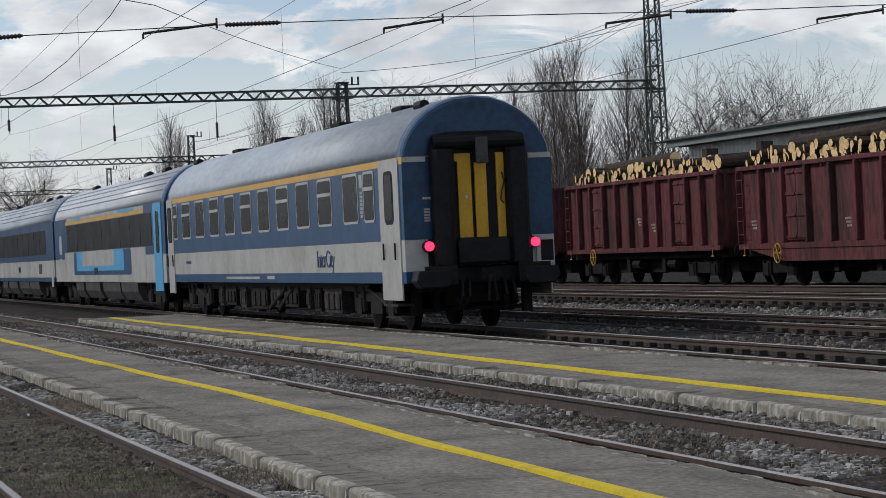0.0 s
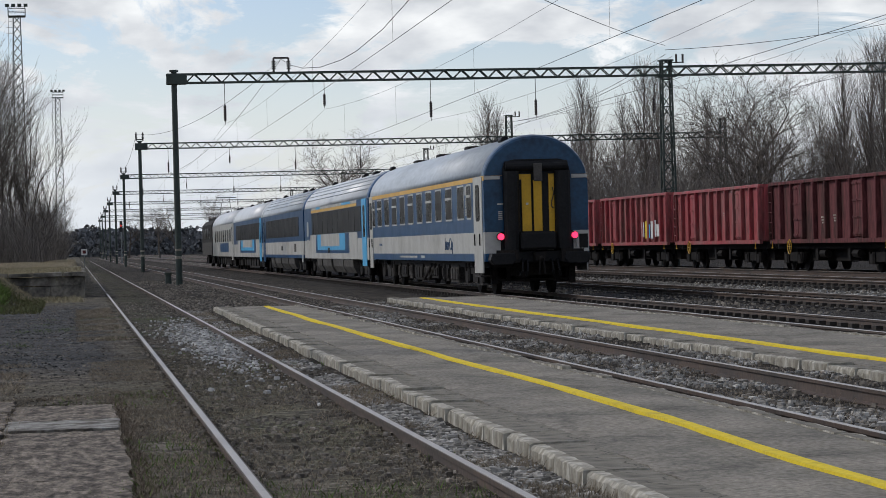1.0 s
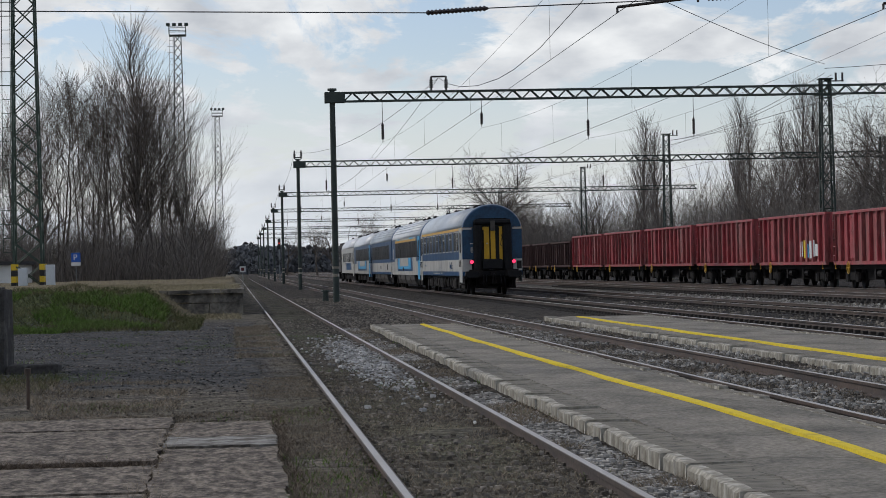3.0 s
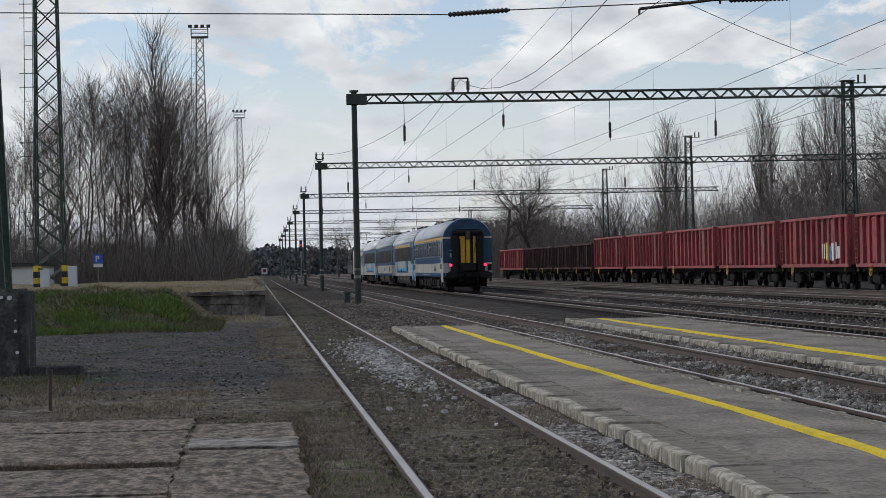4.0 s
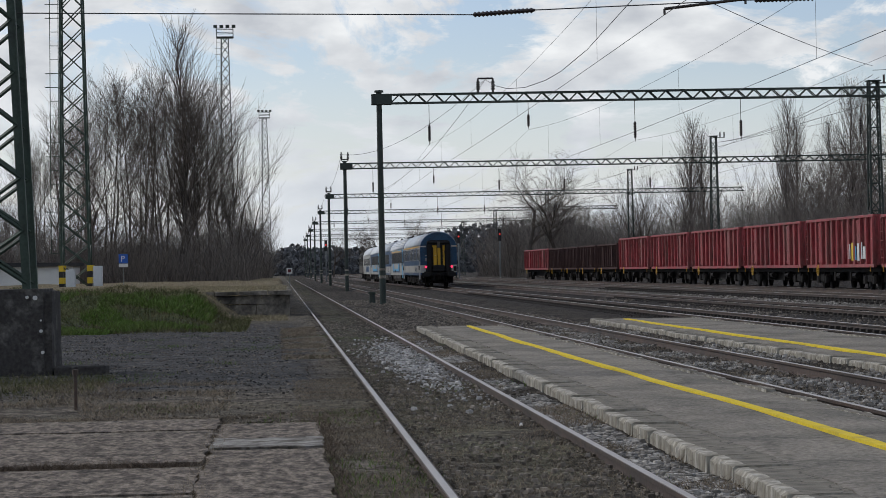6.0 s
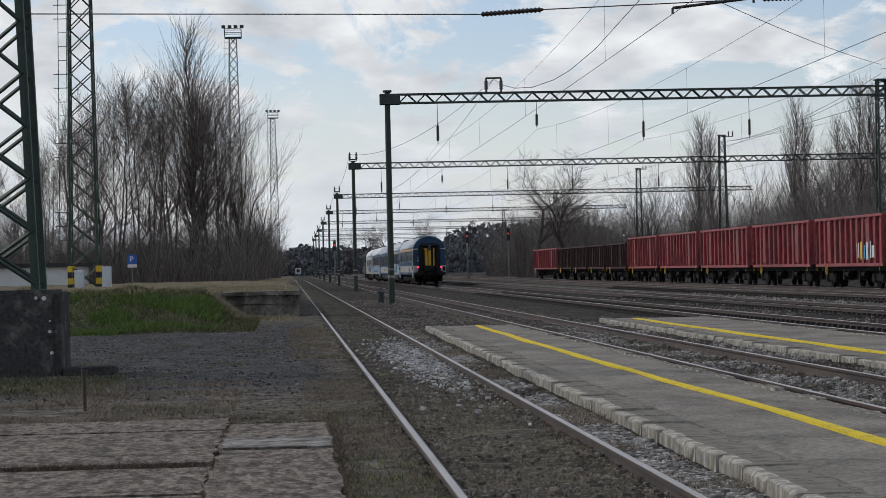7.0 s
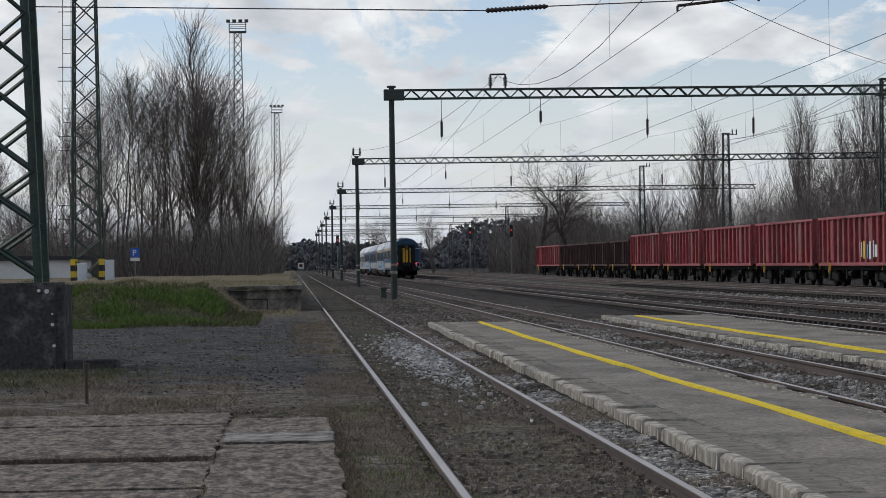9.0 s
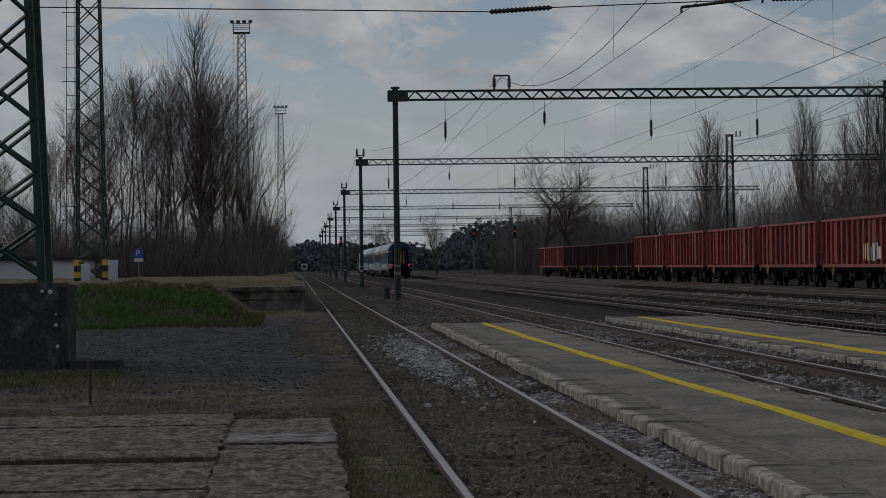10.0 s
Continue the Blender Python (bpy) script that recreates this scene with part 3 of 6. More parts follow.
def window(coach, y0, y1, z0, z1, slider=False, glass=None):
    for s in (-1, 1):
        bm = bmesh.new()
        rounded_rect(bm, s * 1.405, y0, y1, z0, z1, 0.018, 0.10, s)
        w = part("window", bm, M_ALU, coach)
        bm = bmesh.new()
        rounded_rect(bm, s * 1.41, y0 + 0.05, y1 - 0.05, z0 + 0.05, z1 - 0.05, 0.018, 0.08, s)
        part("pane", bm, glass or M_GLASS, w)
        if slider:
            bm = bmesh.new()
            zm = z0 + (z1 - z0) * 0.66
            box(bm, min(s * 1.41, s * 1.437), max(s * 1.41, s * 1.437), y0 + 0.03, y1 - 0.03, zm - 0.035, zm + 0.035)
            part("sliding_bar", bm, M_WHITE, w, "pale bar of the opening top light")


def side_plate(coach, name, y0, y1, z0, z1, m, t=0.006, label="", r=0.02):
    for s in (-1, 1):
        bm = bmesh.new()
        rounded_rect(bm, s * 1.408, y0, y1, z0, z1, t, r, s)
        part(name, bm, m, coach, label)


def wheelset(bm, yc, x=0.76, r=0.46):
    for s in (-1, 1):
        bar(bm, (s * (x - 0.07), yc, r), (s * (x + 0.07), yc, r), r, 18)
    bar(bm, (-x, yc, r), (x, yc, r), 0.08, 8)


def bogie(coach, yc, wide=1.05):
    bm = bmesh.new()
    for s in (-1, 1):
        box(bm, s * wide - 0.09, s * wide + 0.09, yc - 1.6, yc + 1.6, 0.55, 0.72)
        for dy in (-1.25, 1.25):
            box(bm, s * wide - 0.14, s * wide + 0.14, yc + dy - 0.2, yc + dy + 0.2, 0.30, 0.62)
            bar(bm, (s * (wide + 0.06), yc + dy - 0.32, 0.35), (s * (wide + 0.06), yc + dy - 0.32, 0.85), 0.09, 8)
            bar(bm, (s * (wide + 0.06), yc + dy + 0.32, 0.35), (s * (wide + 0.06), yc + dy + 0.32, 0.85), 0.09, 8)
        box(bm, s * wide - 0.1, s * wide + 0.1, yc - 0.45, yc + 0.45, 0.32, 0.9)
        bar(bm, (s * (wide + 0.1), yc - 0.9, 0.5), (s * (wide + 0.1), yc + 0.6, 0.8), 0.045, 6)
    box(bm, -wide, wide, yc - 0.3, yc + 0.3, 0.5, 0.8)
    b = part("bogie", bm, M_UNDER, coach, "sooty two-axle bogie")
    for dy in (-1.25, 1.25):
        bm = bmesh.new()
        wheelset(bm, yc + dy)
        part("wheelset", bm, M_UNDER, b)


def coach_shell(name, label, bands, roof_mat, L, ribs=0, end_mat=None):
    co = thing(name, label, "railway coach", group="vehicles of the passenger train")
    y0, y1 = 0.25, L - 0.25
    for n_, z0, z1, m in bands:
        bm = bmesh.new()
        box(bm, -1.41, 1.41, y0, y1, z0, z1)
        part(n_, bm, m, co)
    bm = bmesh.new()
    loft(bm, ROOF, (y0 + 0.34, y1 - 0.34))
    part("roof", bm, roof_mat, co, "", smooth=True)
    for ya, yb in ((y0, y0 + 0.338), (y1, y1 - 0.338)):
        bm = bmesh.new()
        rings = []
        for u, k in ((0.0, 0.90), (0.12, 0.955), (0.4, 0.99), (1.0, 1.006)):
            y = ya + (yb - ya) * u
            rings.append([bm.verts.new((x * (1 - (1 - k) * 0.35), y, 3.2 + (z - 3.2) * k)) for x, z in ROOF])
        for a, b in zip(rings, rings[1:]):
            for i in range(len(a)):
                j = (i + 1) % len(a)
                bm.faces.new((a[i], a[j], b[j], b[i]))
        bm.faces.new(rings[0])
        part("roof_end", bm, end_mat or roof_mat, co, "rounded end dome of the roof", smooth=False)
    for i in range(ribs):
        xr, zr = HALF[2 + i]
        for s in (-1, 1):
            bm = bmesh.new()
            bar(bm, (s * (xr + 0.004), y0 + 0.6, zr + 0.01), (s * (xr + 0.004), y1 - 0.6, zr + 0.01), 0.022, 5)
            part("roof_rib", bm, M_ROOF, co)
    for yb in (3.6, L - 3.6):
        bogie(co, yb)
    for ye, s in ((0.25, -1), (L - 0.25, 1)):
        for sx in (-1, 1):
            bm = bmesh.new()
            bar(bm, (sx * 0.875, ye, 1.04), (sx * 0.875, ye + s * 0.42, 1.04), 0.13, 10)
            box(bm, sx * 0.875 - 0.3, sx * 0.875 + 0.3, min(ye + s * 0.40, ye + s * 0.46), max(ye + s * 0.40, ye + s * 0.46), 0.87, 1.21)
            part("buffer", bm, M_UNDER, co, "black buffer with rectangular plate")
    bm = bmesh.new()
    box(bm, -1.15, 1.15, 0.4, L - 0.4, 0.74, 0.93)
    part("underframe", bm, M_UNDER, co)
    return co


def gangway(co, y, s):
    """Rubber bellows frame round the end door; s is the way out."""
    for sx in (-1, 1):
        bm = bmesh.new()
        bar(bm, (sx * 0.69, y + s * 0.14, 1.22), (sx * 0.69, y + s * 0.14, 3.30), 0.22, 14)
        box(bm, sx * 0.69 - 0.2, sx * 0.69 + 0.2, min(y, y + s * 0.16), max(y, y + s * 0.16), 1.2, 3.4)
        part("bellows", bm, M_RUBBER, co, "thick black rubber gangway bellows")
    bm = bmesh.new()
    bar(bm, (-0.84, y + s * 0.11, 3.43), (0.84, y + s * 0.11, 3.43), 0.14, 12)
    loft(bm, [(-0.90, 3.36), (0.90, 3.36), (0.84, 3.56), (0.6, 3.62), (-0.6, 3.62), (-0.84, 3.56)], (min(y, y + s * 0.1), max(y, y + s * 0.1)))
    part("bellows_roll", bm, M_RUBBER, co, "black rubber roll over the doorway")


def make_rear_coach():
    L = 26.4
    co = coach_shell("passenger_coach", "blue and pale grey coach with grey roof, rearmost of train",
                     (("sill_band", 0.92, 1.13, M_BLUE), ("lower_band", 1.13, 1.70, M_WHITE), ("window_band", 1.70, 3.075, M_BLUE), ("stripe_band", 3.075, 3.20, M_ORANGE)), M_ROOF, L, 0, M_DARKBLUE)
    wins = [(2.34, 3.17, 1), (3.62, 4.87, 0)] + [(5.86 + 2.07 * i, 7.12 + 2.07 * i, 1 - i % 2) for i in range(9)] + [(24.42, 25.05, 1)]
    for a, b, sl in wins:
        window(co, a, b, 2.07, 3.045, bool(sl))
    # end doors, set into the corners
    for ya, yb in ((0.50, 1.92), (24.98 + 0.2, 26.1)):
        for s in (-1, 1):
            bm = bmesh.new()
            rounded_rect(bm, s * 1.40, ya, yb, 0.61, 3.19, 0.03, 0.03, s)
            d = part("entrance_door", bm, M_WHITE, co, "pale grey folding entrance door")
            bm = bmesh.new()
            m = (ya + yb) / 2
            rounded_rect(bm, s * 1.425, m - 0.33, m + 0.33, 2.0, 2.98, 0.012, 0.14, s)
            part("door_window", bm, M_RUBBER, d)
            bm = bmesh.new()
            rounded_rect(bm, s * 1.43, m - 0.26, m + 0.26, 2.07, 2.91, 0.012, 0.12, s)
            part("pane", bm, M_GLASS, d)
            for dy in (-0.42, 0.42):
                bm = bmesh.new()
                bar(bm, (s * 1.46, m + dy, 1.35), (s * 1.46, m + dy, 1.66), 0.018, 6)
                part("grab_handle", bm, M_RUBBER, d, "dark grab handle")
    # rear wall paint, light strips and corner panels
    bm = bmesh.new()
    box(bm, -1.40, 1.40, 0.242, 0.249, 1.70, 3.195)
    part("end_wall", bm, M_DARKBLUE, co, "dark blue end wall")
    for s in (-1, 1):
        bm = bmesh.new()
        x0, x1 = (0.97, 1.40) if s > 0 else (-1.40, -0.97)
        box(bm, x0, x1, 0.22, 0.243, 3.10, 3.19)
        part("light_strip", bm, M_WHITE, co, "pale lamp strip across the corner")
        bm = bmesh.new()
        box(bm, min(s * 0.45, s * 0.985), max(s * 0.45, s * 0.985), 0.235, 0.248, 0.95, 1.70)
        part("end_apron", bm, M_RUBBER, co)
        bm = bmesh.new()
        bar(bm, (s * 1.0, 0.10, 1.57), (s * 1.0, 0.23, 1.57), 0.105, 18)
        lamp = part("tail_lamp_housing", bm, M_BLACKPAINT, co)
        bm = bmesh.new()
        bar(bm, (s * 1.0, 0.07, 1.57), (s * 1.0, 0.11, 1.57), 0.088, 18)
        part("tail_lamp", bm, M_TAIL, lamp, "glowing red tail lamp")
        bm = bmesh.new()
        loft(bm, [(s * 1.0 - 0.24, 0.82), (s * 1.0 + 0.24, 0.82), (s * 1.0 + 0.35, 0.95), (s * 1.0 + 0.30, 1.13), (s * 1.0 - 0.30, 1.13), (s * 1.0 - 0.35, 0.95)], (-0.24, 0.24))
        part("end_step_box", bm, M_RUBBER, co, "black six-sided guard over the buffer", bevel=0.02)
    bm = bmesh.new()
    for z0, z1 in ((1.60, 1.68), (1.16, 1.22)):
        box(bm, 1.06, 1.39, 0.22, 0.247, z0, z1)
    box(bm, 1.06, 1.14, 0.22, 0.247, 1.22, 1.60)
    part("equipment_frame", bm, M_WHITE, co, "pale frame round a dark recess")
    bm = bmesh.new()
    box(bm, 1.14, 1.38, 0.225, 0.246, 1.22, 1.60)
    part("equipment_recess", bm, M_RUBBER, co)
    gangway(co, 0.25, -1)
    bm = bmesh.new()
    box(bm, -0.5, 0.52, 0.19, 0.246, 1.2, 3.28)
    door = part("end_door", bm, M_RUBBER, co, "black doorway of the open gangway")
    for x0, x1, z0, z1 in ((-0.40, -0.15, 1.70, 3.22), (-0.08, 0.14, 1.70, 3.05), (0.33, 0.50, 1.5, 3.22), (-0.5, -0.40, 3.08, 3.22)):
        bm = bmesh.new()
        box(bm, x0, x1, 0.14, 0.189, z0, z1)
        part("door_leaf", bm, M_DOORYEL, door, "yellow painted door leaf")
    bm = bmesh.new()
    box(bm, -0.29, -0.23, 0.12, 0.139, 2.40, 2.46)
    part("lock_plate", bm, M_ALU, door)
    bm = bmesh.new()
    pts = [(0.42, 2.86), (0.46, 2.7), (0.40, 2.5), (0.38, 2.36), (0.44, 2.3)]
    for (xa, za), (xb, zb) in zip(pts, pts[1:]):
        bar(bm, (xa, 0.1, za), (xb, 0.1, zb), 0.014, 5)
    part("hanging_cable", bm, M_BLACKPAINT, door)
    bm = bmesh.new()
    box(bm, -0.50, 0.46, -0.16, 0.24, 1.20, 1.69)
    part("fall_plate", bm, M_RUBBER, co, "raised black gangway fall plate", bevel=0.06)
    bm = bmesh.new()
    box(bm, -0.11, 0.12, -0.12, -0.07, 3.02, 3.50)
    part("loose_flap", bm, M_UNDER2, co, "torn grey rubber flap hanging down", bevel=0.015)
    bm = bmesh.new()
    box(bm, -1.05, -0.75, 0.23, 0.246, 2.42, 2.46)
    part("end_lettering", bm, M_WHITE, co, "small pale lettering bar")
    bm = bmesh.new()
    for k in range(5):
        box(bm, -1.03, -0.92, 0.23, 0.246, 2.02 + 0.05 * k, 2.055 + 0.05 * k)
    part("data_panel", bm, M_WHITE, co, "small pale data bars")
    bm = bmesh.new()
    box(bm, -1.0, 1.0, 0.10, 0.247, 0.86, 1.19)
    part("headstock", bm, M_RUBBER, co, "black end beam", bevel=0.03)
    bm = bmesh.new()
    box(bm, -0.55, 0.50, 0.7, 2.0, 0.52, 0.74)
    for x0, x1, z0 in ((-1.15, -0.98, 0.30), (0.98, 1.15, 0.30), (-0.72, -0.62, 0.36), (0.60, 0.70, 0.34)):
        box(bm, x0, x1, 0.9, 1.05, z0, 0.74)
    bar(bm, (-1.1, 0.97, 0.40), (1.1, 0.97, 0.40), 0.035, 8)
    bar(bm, (-0.30, 0.5, 0.55), (-0.30, 1.6, 0.55), 0.11, 10)
    part("end_equipment", bm, M_UNDER, co)
    # coupling and hoses
    bm = bmesh.new()
    box(bm, -0.14, 0.14, -0.25, 0.25, 0.92, 1.14)
    bar(bm, (0, -0.3, 1.0), (0, -0.45, 0.95), 0.05, 8)
    for dx in (-0.04, 0.04):
        bar(bm, (dx, -0.4, 0.98), (dx * 2, -0.42, 0.55), 0.025, 6)
    part("screw_coupling", bm, M_UNDER, co)
    for x in (-0.45, -0.32, 0.34, 0.5):
        bm = bmesh.new()
        pts = [(x, 0.2, 0.95), (x, -0.05, 0.9), (x * 1.05, -0.12, 0.65), (x * 1.15, -0.02, 0.5), (x * 1.1, 0.12, 0.62)]
        for a, b in zip(pts, pts[1:]):
            bar(bm, a, b, 0.03, 6)
        part("brake_hose", bm, M_RUBBER, co)
    # underfloor
    rnd = random.Random(3)
    for y0, w, z0, m in ((6.3, 1.5, 0.28, M_UNDER3), (8.2, 0.5, 0.3, M_UNDER), (9.2, 0.3, 0.35, M_UNDER3), (10.4, 1.4, 0.36, M_UNDER), (12.3, 1.0, 0.34, M_UNDER3), (13.8, 1.8, 0.28, M_UNDER), (16.3, 0.7, 0.3, M_UNDER3), (17.6, 1.3, 0.34, M_UNDER), (19.3, 0.5, 0.3, M_UNDER3)):
        bm = bmesh.new()
        box(bm, -1.2, 1.2, y0, y0 + w, z0, 0.80)
        for k in range(3):
            yk = y0 + w * (k + 0.5) / 3
            box(bm, -1.23, -1.2, yk - w * 0.12, yk + w * 0.12, z0 + 0.08, 0.7)
        part("underfloor_box", bm, m, co, "", bevel=0.02)
    bm = bmesh.new()
    bar(bm, (-1.22, 11.6, 0.78), (-1.22, 13.4, 0.32), 0.05, 6)
    bar(bm, (-1.22, 10.9, 0.78), (-1.22, 12.3, 0.32), 0.05, 6)
    part("brake_rod", bm, M_UNDER3, co)
    for ya, yb in ((0.75, 1.8),):
        bm = bmesh.new()
        box(bm, -1.46, -1.15, ya, yb, 0.50, 0.54)
        box(bm, -1.42, -1.15, ya, yb, 0.28, 0.31)
        part("entrance_step", bm, M_UNDER3, co)
    # roof hatches and vents
    for y in (1.6, 25.2):
        bm = bmesh.new()
        bar(bm, (-0.62, y - 0.25, 4.19), (-0.62, y + 0.25, 4.19), 0.10, 8)
        part("roof_vent", bm, M_RUBBER, co)
    for y in (4.2, 9.5, 15.5, 21):
        bm = bmesh.new()
        box(bm, -0.32, 0.32, y, y + 0.8, 4.25, 4.36)
        part("roof_hatch", bm, M_UNDER, co, "", bevel=0.03)
    # lettering on the lower band
    cu = bpy.data.curves.new("lettering", "FONT")
    cu.body, cu.size, cu.extrude, cu.space_character = "InterCity", 0.50, 0.004, 0.88
    cu.materials.append(M_BLUE)
    t = new("lettering", cu)
    t.parent = co
    t["label"] = "dark blue train type lettering"
    t.matrix_basis = Matrix.Translation((-1.418, 7.42, 1.24)) @ Euler((radians(90), 0, radians(-90))).to_matrix().to_4x4()
    for y0, y1, z0, z1, m in ((22.6, 23.3, 1.40, 1.48, M_BLUE), (13.5, 17.6, 1.0, 1.06, M_WHITE), (11.8, 12.6, 1.0, 1.07, M_WHITE), (3.25, 3.5, 2.75, 3.0, M_WHITE)):
        bm = bmesh.new()
        box(bm, -1.416, -1.41, y0, y1, z0, z1)
        part("marking", bm, m, co, "small lettering bar")
    bm = bmesh.new()
    for k in range(7):
        box(bm, -1.416, -1.41, 3.26, 3.47, 2.18 + 0.075 * k, 2.23 + 0.075 * k)
    part("class_panel", bm, M_WHITE, co, "column of small pale pictogram bars")
    return co


def make_modern_coach(var):
    """Newer coaches: 0 pale with dark window band and blue frame, 1 blue and grey, 2 pale roofed, 3 older pale."""
    L = 26.4
    labels = ("pale and blue coach with dark window band and ochre stripe", "blue and grey coach with dark window band", "pale coach with light blue doors and white roof", "pale grey coach with white roof behind locomotive")
    blue = var in (1,)
    bands = [("sill_band", 0.90, 1.06, M_BLUE if blue else M_WHITE), ("lower_band", 1.06, 1.72, M_WHITE), ("window_band", 1.72, 3.20, M_BLUE if var != 3 else M_WHITE)]
    co = coach_shell("passenger_coach", labels[var], bands, M_ROOFW if var in (0, 2, 3) else M_ROOF, L, 4 if var < 2 else 0, M_BLUE if var < 2 else M_ROOFW)
    if var == 0:
        side_plate(co, "window_strip", 2.6, 22.4, 1.98, 2.94, M_DARKGLASS, 0.012, "continuous dark window strip", 0.05)
        for i in range(9):
            side_plate(co, "window_joint", 4.7 + 2.1 * i, 4.76 + 2.1 * i, 2.0, 2.92, M_GLASS, 0.017, "", 0.01)
        side_plate(co, "ochre_stripe", 4.0, 22.6, 2.96, 3.08, M_ORANGE, 0.012)
        side_plate(co, "upper_panel", 4.0, 22.4, 3.085, 3.19, M_WHITE, 0.010)
        side_plate(co, "upper_patch", 6.2, 9.4, 3.09, 3.185, M_SKY, 0.014, "light blue patch")
        side_plate(co, "upper_patch", 18.4, 20.2, 3.09, 3.185, M_SKY, 0.014, "light blue patch")
        side_plate(co, "pale_panel", 3.9, 23.2, 0.92, 1.96, M_WHITE, 0.008, "", 0.06)
        side_plate(co, "blue_frame", 6.8, 20.6, 1.14, 1.95, M_BLUE, 0.012, "", 0.16)
        side_plate(co, "light_blue_frame", 8.3, 19.8, 1.28, 1.955, M_SKY, 0.016, "", 0.14)
        side_plate(co, "inner_panel", 10.4, 18.2, 1.44, 1.96, M_WHITE, 0.020, "", 0.1)
        side_plate(co, "vent_grille", 14.4, 15.2, 1.16, 1.38, M_RUBBER, 0.024)
        side_plate(co, "logo_plate", 24.0, 24.8, 1.9, 2.6, M_WHITE, 0.01, "white emblem patch", 0.2)
        side_plate(co, "logo_plate", 24.0, 24.9, 1.55, 1.75, M_WHITE, 0.01, "white emblem patch", 0.08)
    elif var == 1:
        side_plate(co, "window_strip", 2.8, 23.6, 1.96, 2.92, M_DARKGLASS, 0.012, "continuous dark window strip", 0.05)
        for i in range(9):
            side_plate(co, "window_joint", 4.7 + 2.1 * i, 4.76 + 2.1 * i, 2.0, 2.9, M_GLASS, 0.017, "", 0.01)
        side_plate(co, "vent_grille", 12.4, 13.2, 1.28, 1.5, M_RUBBER, 0.012)
        side_plate(co, "vent_grille", 4.4, 5.4, 1.2, 1.6, M_UNDER2, 0.012)
    elif var == 2:
        side_plate(co, "window_strip", 2.6, 23.6, 1.98, 2.94, M_DARKGLASS, 0.012, "continuous dark window strip", 0.05)
        for i in range(9):
            side_plate(co, "window_joint", 4.7 + 2.1 * i, 4.76 + 2.1 * i, 2.0, 2.92, M_GLASS, 0.017, "", 0.01)
        side_plate(co, "pale_panel", 2.6, 22.2, 1.0, 1.96, M_WHITE, 0.008, "", 0.06)
        side_plate(co, "blue_frame", 5.6, 19.8, 1.16, 1.955, M_BLUE, 0.012, "", 0.16)
        side_plate(co, "light_blue_frame", 6.8, 18.8, 1.3, 1.96, M_SKY, 0.016, "", 0.14)
        side_plate(co, "inner_panel", 8.4, 17.0, 1.5, 1.965, M_WHITE, 0.020, "", 0.1)
    else:
        for i in range(8):
            window(co, 3.2 + 2.55 * i, 4.7 + 2.55 * i, 1.9, 2.85)
        side_plate(co, "blue_panel", 6.0, 16.0, 1.2, 1.86, M_BLUE, 0.01, "", 0.1)
    if var in (0, 2, 3):
        dm = M_SKY if var in (0, 2) else M_WHITE
        side_plate(co, "entrance_door", 0.8, 2.2, 0.66, 3.19, dm, 0.022, "light blue entrance door" if var != 3 else "pale entrance door", 0.05)
        side_plate(co, "door_window", 1.2, 1.75, 1.75, 2.95, M_GLASS, 0.032, "", 0.12)
    if var == 1:
        side_plate(co, "entrance_door", 24.2, 25.6, 0.66, 3.1, M_BLUE, 0.02, "blue entrance door", 0.05)
        side_plate(co, "door_window", 24.6, 25.2, 1.75, 2.9, M_GLASS, 0.03, "", 0.12)
        side_plate(co, "pale_post", 0.6, 1.2, 0.7, 1.72, M_WHITE, 0.015)
    if var < 2:
        # smooth underfloor skirts with dark gaps
        for a, b in ((6.0, 9.4), (9.7, 13.6), (14.4, 18.0), (18.6, 20.6)):
            for s in (-1, 1):
                bm = bmesh.new()
                loft(bm, [(s * 1.38, 0.895), (s * 1.36, 0.6), (s * 1.22, 0.34), (s * 1.1, 0.34), (s * 1.1, 0.895)], (a, b))
                part("skirt", bm, M_UNDER2, co, "dusty grey underfloor skirt")
    else:
        for k in range(6):
            bm = bmesh.new()
            box(bm, -1.2, 1.2, 6.5 + 2.2 * k, 8.0 + 2.2 * k, 0.34, 0.8)
            part("underfloor_box", bm, M_UNDER, co, "", bevel=0.02)
    gangway(co, 0.25, -1)
    for y in (4.5, 8.0, 20.0):
        bm = bmesh.new()
        bar(bm, (-0.5, y, 4.2), (-0.5, y + 0.6, 4.2), 0.13, 8)
        part("roof_vent", bm, M_RUBBER, co)
    return co


